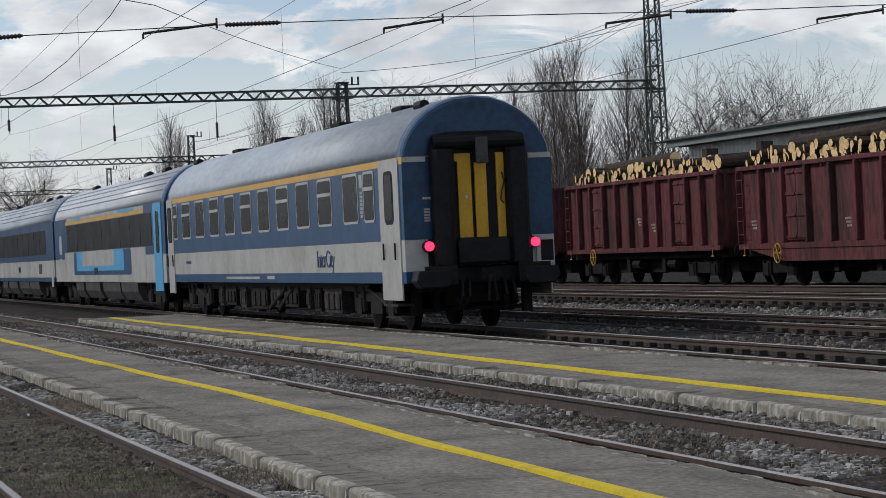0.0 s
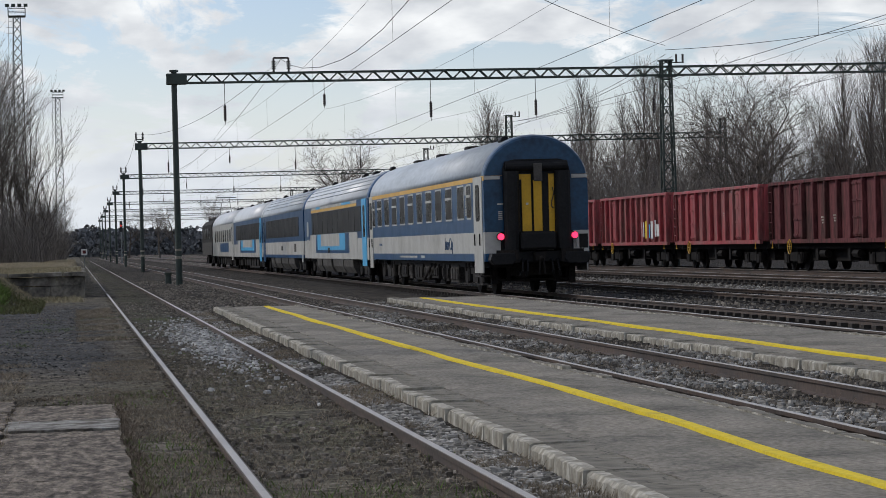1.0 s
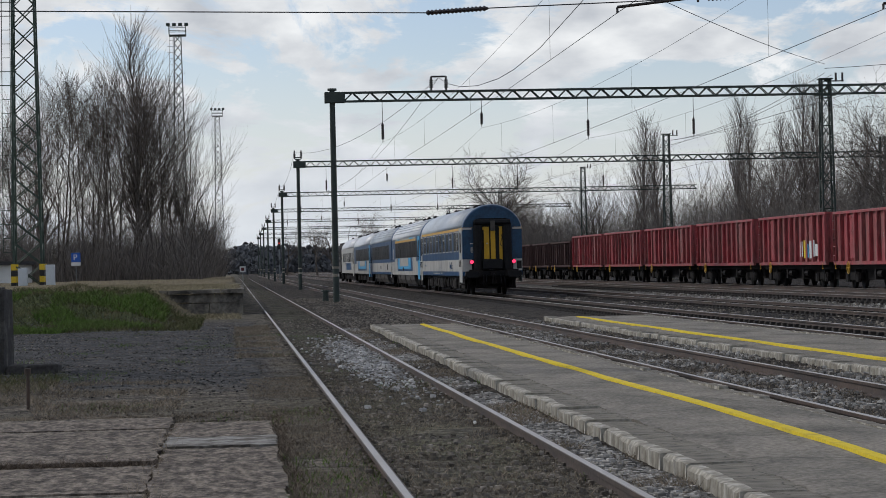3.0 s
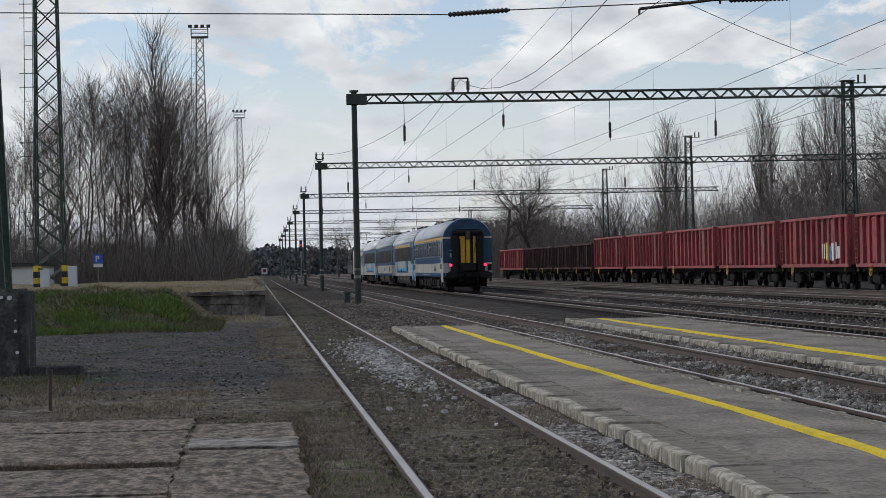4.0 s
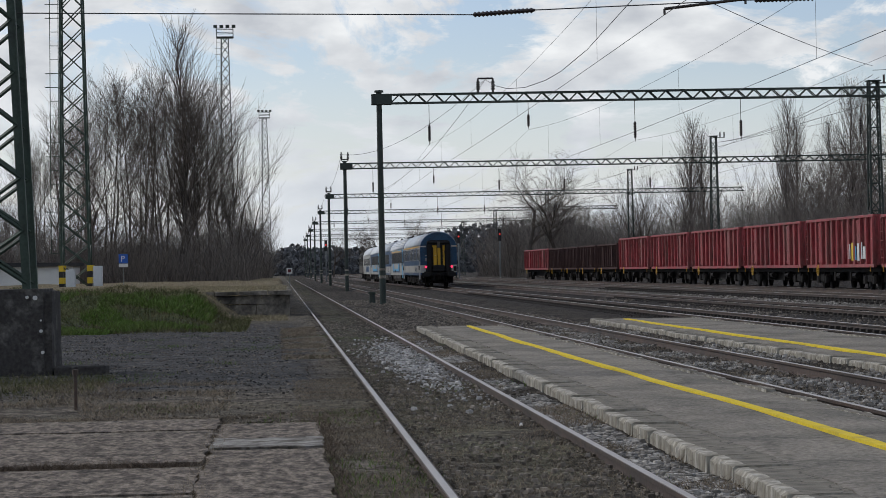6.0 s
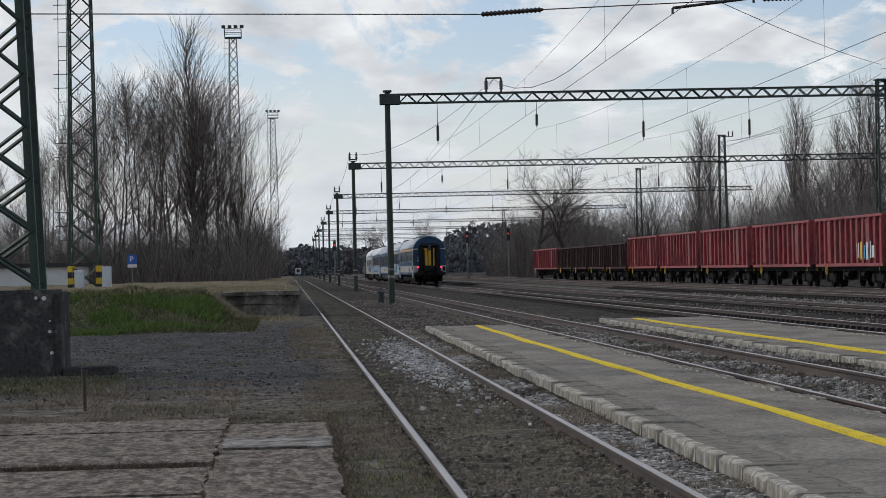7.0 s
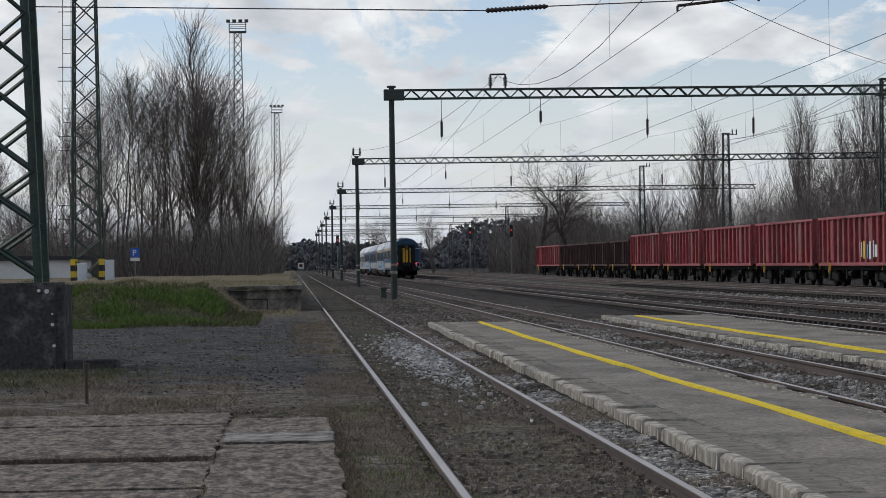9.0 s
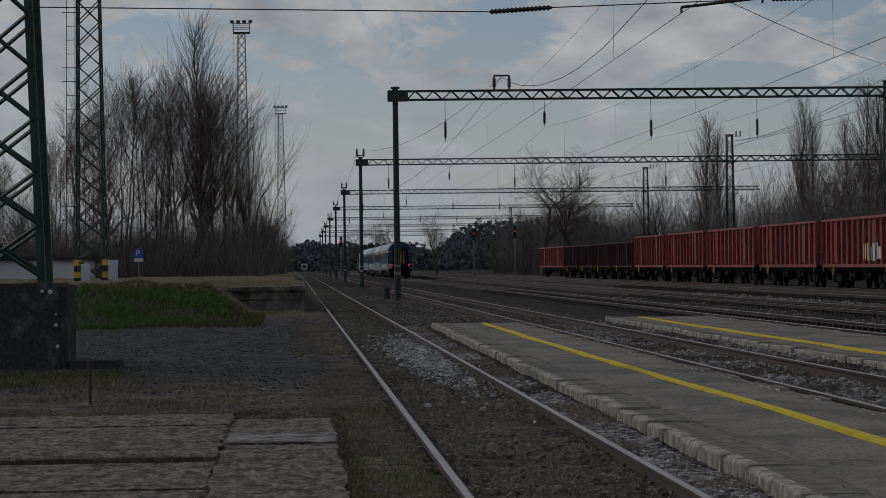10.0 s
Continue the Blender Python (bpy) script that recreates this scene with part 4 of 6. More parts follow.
def make_locomotive():
    L = 15.7
    lo = thing("electric_locomotive", "grey boxy electric locomotive with raised pantograph", "locomotive", group="vehicles of the passenger train")
    bm = bmesh.new()
    loft(bm, [(-1.45, 1.0), (1.45, 1.0), (1.45, 2.0), (-1.45, 2.0)], (0.5, L - 0.5))
    part("lower_body", bm, M_UNDER2, lo)
    bm = bmesh.new()
    loft(bm, [(-1.45, 2.0), (1.45, 2.0), (1.42, 3.4), (1.1, 3.75), (-1.1, 3.75), (-1.42, 3.4)], (0.5, L - 0.5))
    part("upper_body", bm, M_UNDER, lo)
    for i in range(4):
        for s in (-1, 1):
            bm = bmesh.new()
            rounded_rect(bm, s * 1.43, 3 + 2.6 * i, 4.6 + 2.6 * i, 2.3, 3.1, 0.03, 0.06, s)
            part("side_window", bm, M_GLASS, lo)
    bm = bmesh.new()
    box(bm, -1.0, 1.0, 2.5, 13.0, 3.74, 3.95)
    part("roof_equipment", bm, M_UNDER, lo)
    for y in (4.0,):
        bm = bmesh.new()
        for x in (-0.5, 0.5):
            bar(bm, (x, y, 4.0), (x * 0.8, y + 1.3, 4.75), 0.03, 5)
            bar(bm, (x * 0.8, y + 1.3, 4.75), (x * 0.5, y + 0.1, 5.55), 0.025, 5)
        bar(bm, (-0.8, y + 0.1, 5.58), (0.8, y + 0.1, 5.58), 0.035, 5)
        bar(bm, (-0.4, y + 1.3, 4.75), (0.4, y + 1.3, 4.75), 0.025, 5)
        part("pantograph", bm, M_STEEL, lo, "raised current collector")
    for yb in (3.7, L - 3.7):
        bogie(lo, yb)
    for ye, s in ((0.5, -1), (L - 0.5, 1)):
        for sx in (-1, 1):
            bm = bmesh.new()
            bar(bm, (sx * 0.875, ye, 1.05), (sx * 0.875, ye + s * 0.5, 1.05), 0.2, 10)
            part("buffer", bm, M_UNDER, lo)
    return lo


TRAIN = [(make_rear_coach(), 0.0), (make_modern_coach(0), 26.4), (make_modern_coach(1), 52.8), (make_modern_coach(2), 79.2), (make_modern_coach(3), 105.6), (make_locomotive(), 132.0)]
TRAIN_X = 12.2
TRAIN_ROWS = [(0.0, 39.3), (0.2, 44.2), (0.5, 52.0), (1.0, 65.0), (2.5, 103.6), (4.5, 154.8), (5.5, 179.0), (7.5, 227.6), (9.0, 264.0), (10.0, 288.5)]


# ---- goods wagons ----
def make_wagon(name, label, y0, y1, paint, top, ribs, deep=False, doors=True):
    L = y1 - y0
    wg = thing(name, label, "goods wagon", GOODS @ pose(28.9, y0, 0), group="row of open goods wagons")
    z0 = 1.20
    bm = bmesh.new()
    for x0, x1, a, b in ((-1.29, -1.25, 0.45, L - 0.45), (1.25, 1.29, 0.45, L - 0.45), (-1.25, 1.25, 0.45, 0.52), (-1.25, 1.25, L - 0.52, L - 0.45)):
        box(bm, x0, x1, a, b, z0, top - 0.1)
    part("wall", bm, paint, wg)
    bm = bmesh.new()
    box(bm, -1.3, 1.3, 0.45, L - 0.45, z0 - 0.06, z0)
    part("floor", bm, M_DRUM, wg)
    for s in (-1, 1):
        bm = bmesh.new()
        box(bm, s * 1.36 - 0.07, s * 1.36 + 0.07, 0.4, L - 0.4, top - 0.13, top)
        part("top_rail", bm, paint, wg, "", bevel=0.015)
        bm = bmesh.new()
        box(bm, s * 1.36 - 0.06, s * 1.36 + 0.06, 0.4, L - 0.4, z0 - 0.12, z0 + 0.04)
        part("sole_bar", bm, paint, wg)
    for ye in (0.42, L - 0.42):
        bm = bmesh.new()
        box(bm, -1.29, 1.29, ye - 0.05, ye + 0.05, top - 0.12, top - 0.01)
        for k in range(5):
            box(bm, -1.2 + 0.57 * k, -1.08 + 0.57 * k, ye - 0.05, ye + 0.05, z0, top - 0.12)
        part("end_frame", bm, paint, wg)
    rnd = random.Random(int(y0))
    step = (L - 1.0) / ribs
    skip = {2, ribs - 3} if doors else set()
    for i in range(ribs + 1):
        y = 0.5 + step * i
        for s in (-1, 1):
            bm = bmesh.new()
            box(bm, min(s * 1.28, s * 1.46), max(s * 1.28, s * 1.46), y - 0.065, y + 0.065, z0 + 0.04, top - 0.13)
            part("rib", bm, paint, wg, "", bevel=0.02)
    for i in sorted(skip):
        y = 0.5 + step * i
        for s in (-1, 1):
            for k in (0, 1):
                bm = bmesh.new()
                ya = y + 0.12 + k * (step - 0.24) / 2
                yb = ya + (step - 0.24) / 2 - 0.03
                box(bm, min(s * 1.285, s * 1.36), max(s * 1.285, s * 1.36), ya, yb, z0 + 0.1, top - 0.2)
                d = part("door", bm, paint, wg, "", bevel=0.01)
                for q in range(4):
                    bm = bmesh.new()
                    zq = z0 + 0.2 + q * (top - z0 - 0.5) / 3
                    box(bm, min(s * 1.36, s * 1.40), max(s * 1.36, s * 1.40), ya + 0.03, yb - 0.03, zq - 0.03, zq + 0.03)
                    part("door_rail", bm, paint, d)
    # marks on the side
    for k in range(3):
        y = rnd.uniform(0.8, L - 1.2)
        bm = bmesh.new()
        zz = z0 + rnd.uniform(0.5, 1.3)
        i = min(ribs - 1, int((y - 0.5) / step))
        yc = 0.5 + step * (i + 0.5)
        for q in range(3):
            box(bm, -1.296, -1.288, yc - 0.2, yc + 0.18 - 0.05 * q, zz - 0.1 * q, zz - 0.1 * q + 0.06)
        part("marking", bm, M_EDGE, wg, "faded white lettering bars")
    # underframe
    bm = bmesh.new()
    box(bm, -1.1, 1.1, 0.4, L - 0.4, 0.86, z0 - 0.06)
    box(bm, -0.75, 0.75, 0.6, L - 0.6, 0.40, 0.86)
    for yk in (5.4 + rnd.uniform(-0.4, 0.4), L - 6.8 + rnd.uniform(-0.6, 0.6)):
        bar(bm, (-1.0, yk - 0.35, 0.68), (-1.0, yk + 0.35, 0.68), 0.16, 8)
        box(bm, -1.15, -0.6, yk + 0.5, yk + 0.8, 0.42, 0.86)
    if deep:
        part("centre_sill", bm, M_UNDER, wg)
        for s in (-1, 1):
            bm = bmesh.new()
            x0, x1 = sorted((s * 1.33, s * 1.39))
            vs = [(0.9, 1.1), (3.6, 0.72), (L - 3.6, 0.72), (L - 0.9, 1.1)]
            a = [bm.verts.new((x0, y, z)) for y, z in vs]
            b = [bm.verts.new((x1, y, z)) for y, z in vs]
            bm.faces.new(a)
            bm.faces.new(b)
            for i in range(4):
                j = (i + 1) % 4
                bm.faces.new((a[i], a[j], b[j], b[i]))
            part("fishbelly_girder", bm, paint, wg, "deep side girder")
    else:
        part("centre_sill", bm, M_UNDER, wg)
    for yb in (2.6, L - 2.6):
        bm = bmesh.new()
        for s in (-1, 1):
            loft(bm, [(s * 1.0 - 0.07, 0.38), (s * 1.0 + 0.07, 0.38), (s * 1.0 + 0.07, 0.72), (s * 1.0 - 0.07, 0.72)], (yb - 1.25, yb + 1.25))
            for dy in (-0.9, 0.9):
                box(bm, s * 1.05 - 0.1, s * 1.05 + 0.1, yb + dy - 0.17, yb + dy + 0.17, 0.3, 0.66)
                for e in (-0.24, 0.24):
                    bar(bm, (s * 1.08, yb + dy + e, 0.3), (s * 1.08, yb + dy + e, 0.74), 0.07, 6)
        box(bm, -1.0, 1.0, yb - 0.2, yb + 0.2, 0.5, 0.95)
        b = part("bogie", bm, M_UNDER, wg, "dark wagon bogie")
        for dy in (-0.9, 0.9):
            bm = bmesh.new()
            wheelset(bm, yb + dy)
            part("wheelset", bm, M_UNDER, b)
    for ye, s in ((0.4, -1), (L - 0.4, 1)):
        for sx in (-1, 1):
            bm = bmesh.new()
            bar(bm, (sx * 0.875, ye, 1.04), (sx * 0.875, ye + s * 0.33, 1.04), 0.11, 8)
            bar(bm, (sx * 0.875, ye + s * 0.33, 1.04), (sx * 0.875, ye + s * 0.38, 1.04), 0.22, 12)
            part("buffer", bm, M_UNDER, wg)
    # hand wheel, step irons and yellow corner hooks
    bm = bmesh.new()
    yw = L - 3.4
    for i in range(16):
        a, b = 2 * math.pi * i / 16, 2 * math.pi * (i + 1) / 16
        bar(bm, (-1.5, yw + 0.27 * math.cos(a), 0.95 + 0.27 * math.sin(a)), (-1.5, yw + 0.27 * math.cos(b), 0.95 + 0.27 * math.sin(b)), 0.017, 5)
    for i in range(3):
        a = math.pi * i / 3
        bar(bm, (-1.5, yw - 0.26 * math.cos(a), 0.95 - 0.26 * math.sin(a)), (-1.5, yw + 0.26 * math.cos(a), 0.95 + 0.26 * math.sin(a)), 0.014, 4)
    part("hand_wheel", bm, M_DOORYEL, wg, "yellow brake hand wheel")
    for y in (0.9, L - 0.9):
        bm = bmesh.new()
        bar(bm, (-1.46, y, 0.9), (-1.46, y, 1.16), 0.012, 5)
        bar(bm, (-1.46, y - 0.08, 0.9), (-1.46, y + 0.08, 0.9), 0.018, 5)
        part("towing_hook", bm, M_DOORYEL, wg, "yellow towing hook")
    bm = bmesh.new()
    for z in np.arange(z0 + 0.3, top - 0.2, 0.4):
        bar(bm, (-1.47, L - 0.55, z), (-1.47, L - 0.95, z), 0.02, 4)
    for y in (L - 0.55, L - 0.95):
        bar(bm, (-1.47, y, z0), (-1.47, y, top - 0.15), 0.02, 4)
    part("ladder", bm, paint, wg)
    return wg


WAGONS = [
    (32.6, 48.2, M_MAROON, 3.5, 9, True, "maroon open wagon loaded with cut logs"),
    (48.9, 64.4, M_MAROON, 3.5, 9, True, "maroon open wagon with deep girder loaded with logs"),
    (65.1, 80.3, M_MAROON, 3.5, 11, False, "weathered maroon open wagon loaded with cut logs"),
    (81.0, 96.8, M_MAROON, 3.5, 10, False, "weathered maroon open wagon with side doors"),
    (97.5, 112.7, M_RED, 3.5, 11, False, "red ribbed open wagon with stained sides"),
    (113.4, 128.9, M_RED, 3.55, 12, False, "bright red open wagon with painted scrawl"),
    (129.6, 146.5, M_RED, 3.55, 12, False, "bright red ribbed open goods wagon"),
    (147.3, 165.2, M_RED, 3.55, 12, False, "red ribbed open wagon with rusty patches"),
    (166.0, 183.5, M_RED, 3.55, 12, False, "red ribbed open goods wagon standing"),
    (184.3, 200.8, M_RED, 3.55, 11, False, "red ribbed open goods wagon standing"),
    (201.6, 214.8, M_BROWNW, 3.2, 9, False, "dark brown open goods wagon standing"),
    (215.5, 228.0, M_BROWNW, 3.2, 9, False, "dark brown open goods wagon standing"),
    (228.7, 240.2, M_BROWNW, 3.2, 9, False, "dark brown open goods wagon standing"),
    (240.9, 253.4, M_BROWNW, 3.2, 9, False, "dark brown open goods wagon standing"),
    (254.1, 279.0, M_RED, 3.25, 12, False, "long red open wagon at the far end"),
]
for y0, y1, paint, top, ribs, deep, label in WAGONS:
    wg = make_wagon("goods_wagon", label, y0, y1, paint, top, ribs, deep)
    if "scrawl" in label:
        rnd = random.Random(2)
        for k, m in enumerate((M_PLAINWHITE, M_CAB, M_PLAINWHITE, M_SKY, M_YPAINT, M_PLAINWHITE)):
            bm = bmesh.new()
            y = 2.0 + 0.62 * k
            box(bm, -1.428, -1.421, y, y + rnd.uniform(0.3, 0.5), 1.35 + rnd.uniform(0, 0.15), 2.25 + rnd.uniform(-0.2, 0.1))
            part("scrawl", bm, m, wg, "patch of sprayed paint")


def log_mesh(seed, length, r):
    rnd = random.Random(seed)
    bm = bmesh.new()
    n = 10
    rings = []
    for u in (0, 0.3, 0.7, 1):
        k = [r * (1 + rnd.uniform(-0.1, 0.1)) for _ in range(n)]
        rings.append([bm.verts.new((length * (u - 0.5), k[i] * math.cos(2 * math.pi * i / n), k[i] * 0.95 * math.sin(2 * math.pi * i / n))) for i in range(n)])
    for a, b in zip(rings, rings[1:]):
        for i in range(n):
            bm.faces.new((a[i], a[(i + 1) % n], b[(i + 1) % n], b[i]))
    for ring in (rings[0], rings[-1]):
        bm.faces.new(ring).material_index = 1
    bmesh.ops.recalc_face_normals(bm, faces=bm.faces[:])
    me = bpy.data.meshes.new("log")
    bm.to_mesh(me)
    bm.free()
    me.materials.append(M_BARK)
    me.materials.append(M_CUT)
    return me


LOGS = [log_mesh(i, 2.5 - 0.05 * i, 0.10 + 0.018 * i) for i in range(6)]
LONGLOG = log_mesh(31, 6.5, 0.2)


def log_at(me, m, label):
    tagged(new("log", me), label, "log", "logs piled on the wagons").matrix_basis = GOODS @ m


def pile_logs(y0, y1, base, rows, seed):
    rnd = random.Random(seed)
    for row in range(rows):
        y = y0 + rnd.uniform(0.1, 0.4)
        while y < y1:
            me = rnd.choice(LOGS)
            log_at(me, pose(28.9 + rnd.uniform(-0.12, 0.1), y, base + 0.20 * row + rnd.uniform(-0.05, 0.06), rnd.uniform(0, 360), rnd.uniform(-4, 4), rnd.uniform(-16, 16)), "short cut log with pale sawn end")
            y += rnd.uniform(0.26, 0.42)


pile_logs(44.5, 47.4, 3.42, 3, 1)
pile_logs(49.8, 63.6, 3.44, 3, 2)
pile_logs(66.0, 79.4, 3.42, 3, 3)
for y, z in ((74.5, 4.05), (53.0, 4.12), (58.5, 4.12)):
    log_at(LONGLOG, pose(28.4, y, z, 0, 1, 90), "long dark log lying on the pile")
for y in (66.5, 71.0, 50.4, 61.0):
    bm = bmesh.new()
    box(bm, 29.4, 29.8, y, y + 0.4, 2.4, 4.35)
    tagged(part("log_stake", bm, M_BARK), "dark wooden stake between the piled logs", "stake", "stakes on the wagons").matrix_basis = GOODS


# ---- overhead line: gantries ----
def lattice_beam(bm, x0, x1, y, z0, z1, d=0.16):
    """Horizontal lattice beam along x: four chords, zigzag faces."""
    for yy in (y - d, y + d):
        for z in (z0, z1):
            box(bm, x0, x1, yy - 0.035, yy + 0.035, z - 0.04, z + 0.04)
        n = max(2, int((x1 - x0) / 0.78))
        w = (x1 - x0) / n
        for i in range(n):
            xa = x0 + w * i
            bar(bm, (xa, yy, z0), (xa + w / 2, yy, z1), 0.027, 4)
            bar(bm, (xa + w / 2, yy, z1), (xa + w, yy, z0), 0.027, 4)
    n = max(2, int((x1 - x0) / 1.6))
    for i in range(n + 1):
        x = x0 + (x1 - x0) * i / n
        for z in (z0, z1):
            bar(bm, (x, y - d, z), (x, y + d, z), 0.022, 4)


def lattice_mast(bm, x, y, z0, z1, w0, w1, leg=0.045, step=0.9, dia=0.022, cross=False):
    """Upright lattice mast that narrows from w0 to w1."""
    def corner(sx, sy, z):
        w = w0 + (w1 - w0) * (z - z0) / (z1 - z0)
        return (x + sx * w / 2, y + sy * w / 2, z)
    for sx in (-1, 1):
        for sy in (-1, 1):
            bar(bm, corner(sx, sy, z0), corner(sx, sy, z1), leg, 4)
    z, k = z0, 0
    while z < z1 - 0.05:
        zn = min(z1, z + step)
        for a, b in (((-1, -1), (1, -1)), ((1, -1), (1, 1)), ((1, 1), (-1, 1)), ((-1, 1), (-1, -1))):
            if k % 2:
                a, b = b, a
            bar(bm, corner(*a, z), corner(*b, zn), dia, 4)
            if cross:
                bar(bm, corner(*b, z), corner(*a, zn), dia, 4)
            elif k % 2 == 0:
                bar(bm, corner(*a, z), corner(*b, z), dia, 4)
        z, k = zn, k + 1


def turned(bm, a, b, radii, sides=8):
    """One body turned about the line from a to b, with the given radii along it."""
    a, b = Vector(a), Vector(b)
    q = (b - a).to_track_quat("Z", "Y")
    rings = []
    for i, r in enumerate(radii):
        p = a + (b - a) * i / (len(radii) - 1)
        rings.append([bm.verts.new(p + q @ Vector((r * math.cos(2 * math.pi * k / sides), r * math.sin(2 * math.pi * k / sides), 0))) for k in range(sides)])
    for u, v in zip(rings, rings[1:]):
        for k in range(sides):
            j = (k + 1) % sides
            bm.faces.new((u[k], u[j], v[j], v[k]))
    bm.faces.new(rings[0][::-1])
    bm.faces.new(rings[-1])


def insulator(name_parent, x, y, z0, z1):
    """Hanging rod with a ribbed porcelain body at its lower half."""
    bm = bmesh.new()
    bar(bm, (x, y, z1), (x, y, z0), 0.014, 5)
    zm = z0 + (z1 - z0) * 0.08
    h = min(0.75, (z1 - z0) * 0.45)
    turned(bm, (x, y, zm), (x, y, zm + h), [0.02] + [0.075, 0.045] * 6 + [0.02])
    return part("insulator", bm, M_INSUL, name_parent, "brown hanging insulator")


def make_gantry(x, y, masts, right, hangers, bracket):
    g = thing("overhead_gantry", "dark steel overhead line gantry with lattice beam", "gantry", group="overhead line gantries")
    bm = bmesh.new()
    bar(bm, (x, y, ground_z(x, y) - 0.1), (x, y, 9.25), 0.145, 12, 0.12)
    bar(bm, (x, y, 9.25), (x, y, 9.34), 0.2, 12)
    post = part("post", bm, M_STEEL, g, "round dark green post")
    for z0, z1, m in ((1.05, 1.18, M_EDGE), (1.4, 1.5, M_EDGE)):
        bm = bmesh.new()
        bar(bm, (x, y, z0), (x, y, z1), 0.15, 12)
        part("painted_band", bm, m, post, "pale painted band")
    bm = bmesh.new()
    box(bm, x - 0.34, x + 0.56, y - 0.22, y + 0.22, 8.7, 9.18)
    part("beam_socket", bm, M_STEEL, g, "", bevel=0.02)
    bm = bmesh.new()
    lattice_beam(bm, x + 0.5, right, y, 8.76, 9.14)
    part("lattice_beam", bm, M_STEEL, g)
    for xm, top in masts:
        bm = bmesh.new()
        w0, w1 = (0.95, 0.55) if top > 12 else (0.62, 0.40)
        lattice_mast(bm, xm, y, -0.1, top, w0, w1, 0.055, 0.62, 0.026)
        box(bm, xm - 0.3, xm + 0.3, y - 0.3, y + 0.3, top - 0.06, top)
        box(bm, xm - 0.45, xm + 0.45, y - 0.26, y + 0.26, 8.66, 8.76)
        m = part("lattice_mast", bm, M_GREEN if top > 12 else M_STEEL, g)
        bm = bmesh.new()
        box(bm, xm - 0.7, xm + 0.7, y - 0.7, y + 0.7, -0.5, 0.12)
        part("footing", bm, M_CONC, g)
        bm = bmesh.new()
        for dx in (0.5, 0.8):
            bar(bm, (xm + dx, y, top - 0.15), (xm + dx, y, top + 0.25), 0.05, 6)
        bar(bm, (xm, y, top - 0.12), (xm + 0.85, y, top - 0.12), 0.03, 5)
        part("pin_insulator", bm, M_INSUL, m)
    for hx, z0 in hangers:
        insulator(g, hx, y, z0, 8.76)
    if bracket is not None:
        bm = bmesh.new()
        bx = bracket
        zb = 9.18 if bx > x + 0.4 else 9.34
        w = 0.33 if bx > x + 0.4 else 0.24
        for s in (-1, 1):
            bar(bm, (bx + s * w, y, zb), (bx + s * w, y, zb + 0.62), 0.045, 6)
            for k in range(4):
                bar(bm, (bx + s * w, y, zb + 0.12 + 0.1 * k), (bx + s * w, y, zb + 0.18 + 0.1 * k), 0.09, 8)
        if bx > x + 0.4:
            bar(bm, (bx - w, y, zb + 0.62), (bx + w, y, zb + 0.62), 0.045, 6)
        else:
            bar(bm, (bx - w, y, zb + 0.1), (bx + w, y, zb + 0.1), 0.05, 6)
        part("insulator_bracket", bm, M_INSUL, g)
    return g


GANTRY = [(4.5, 109.6), (4.80, 179.6), (5.05, 252.0), (5.3, 321.0), (5.5, 391.0), (5.7, 461.0), (5.9, 531.0), (6.1, 601.0)]
XC = [(6.07, 6.7), (10.31, 11.1), (14.43, 15.85), (18.55, 20.6)]
RIGHT = [([(26.6, 9.45), (42.2, 13.2)], 42.2), ([(31.7, 10.7), (47.8, 10.2)], 47.8), ([(35.8, 11.2)], 47.5), ([(34.7, 11.0)], 44.0), ([(34.0, 10.5)], 40.0), ([(34.0, 10)], 36.0), ([(34.0, 10)], 36.0), ([(34.0, 10)], 36.0)]
for i, ((x, y), (masts, right)) in enumerate(zip(GANTRY, RIGHT)):
    hang = [(c[1] + 0.12 * i, 6.9 if k != 1 else 7.55) for k, c in enumerate(XC)] + [(26.0 + i, 6.9)]
    make_gantry(x, y, masts, right, hang if i < 4 else [], 9.22 if i == 0 else x)


# ---- overhead line: wires ----
def wire(pts, r, name="overhead_wire", label="thin dark overhead wire"):
    bm = bmesh.new()
    rings = []
    for p in pts:
        rings.append([bm.verts.new(Vector(p) + Vector((r * math.cos(1.571 * i), 0.5 * r * math.cos(1.571 * i), r * math.sin(1.571 * i)))) for i in range(4)])
    for a, b in zip(rings, rings[1:]):
        for i in range(4):
            bm.faces.new((a[i], a[(i + 1) % 4], b[(i + 1) % 4], b[i]))
    return tagged(part(name, bm, M_WIRE), label, "wire", "overhead wires")


def sag(a, b, d, n=12):
    return [(a[0] + (b[0] - a[0]) * i / n, a[1] + (b[1] - a[1]) * i / n, a[2] + (b[2] - a[2]) * i / n - d * 4 * (i / n) * (1 - i / n)) for i in range(n + 1)]


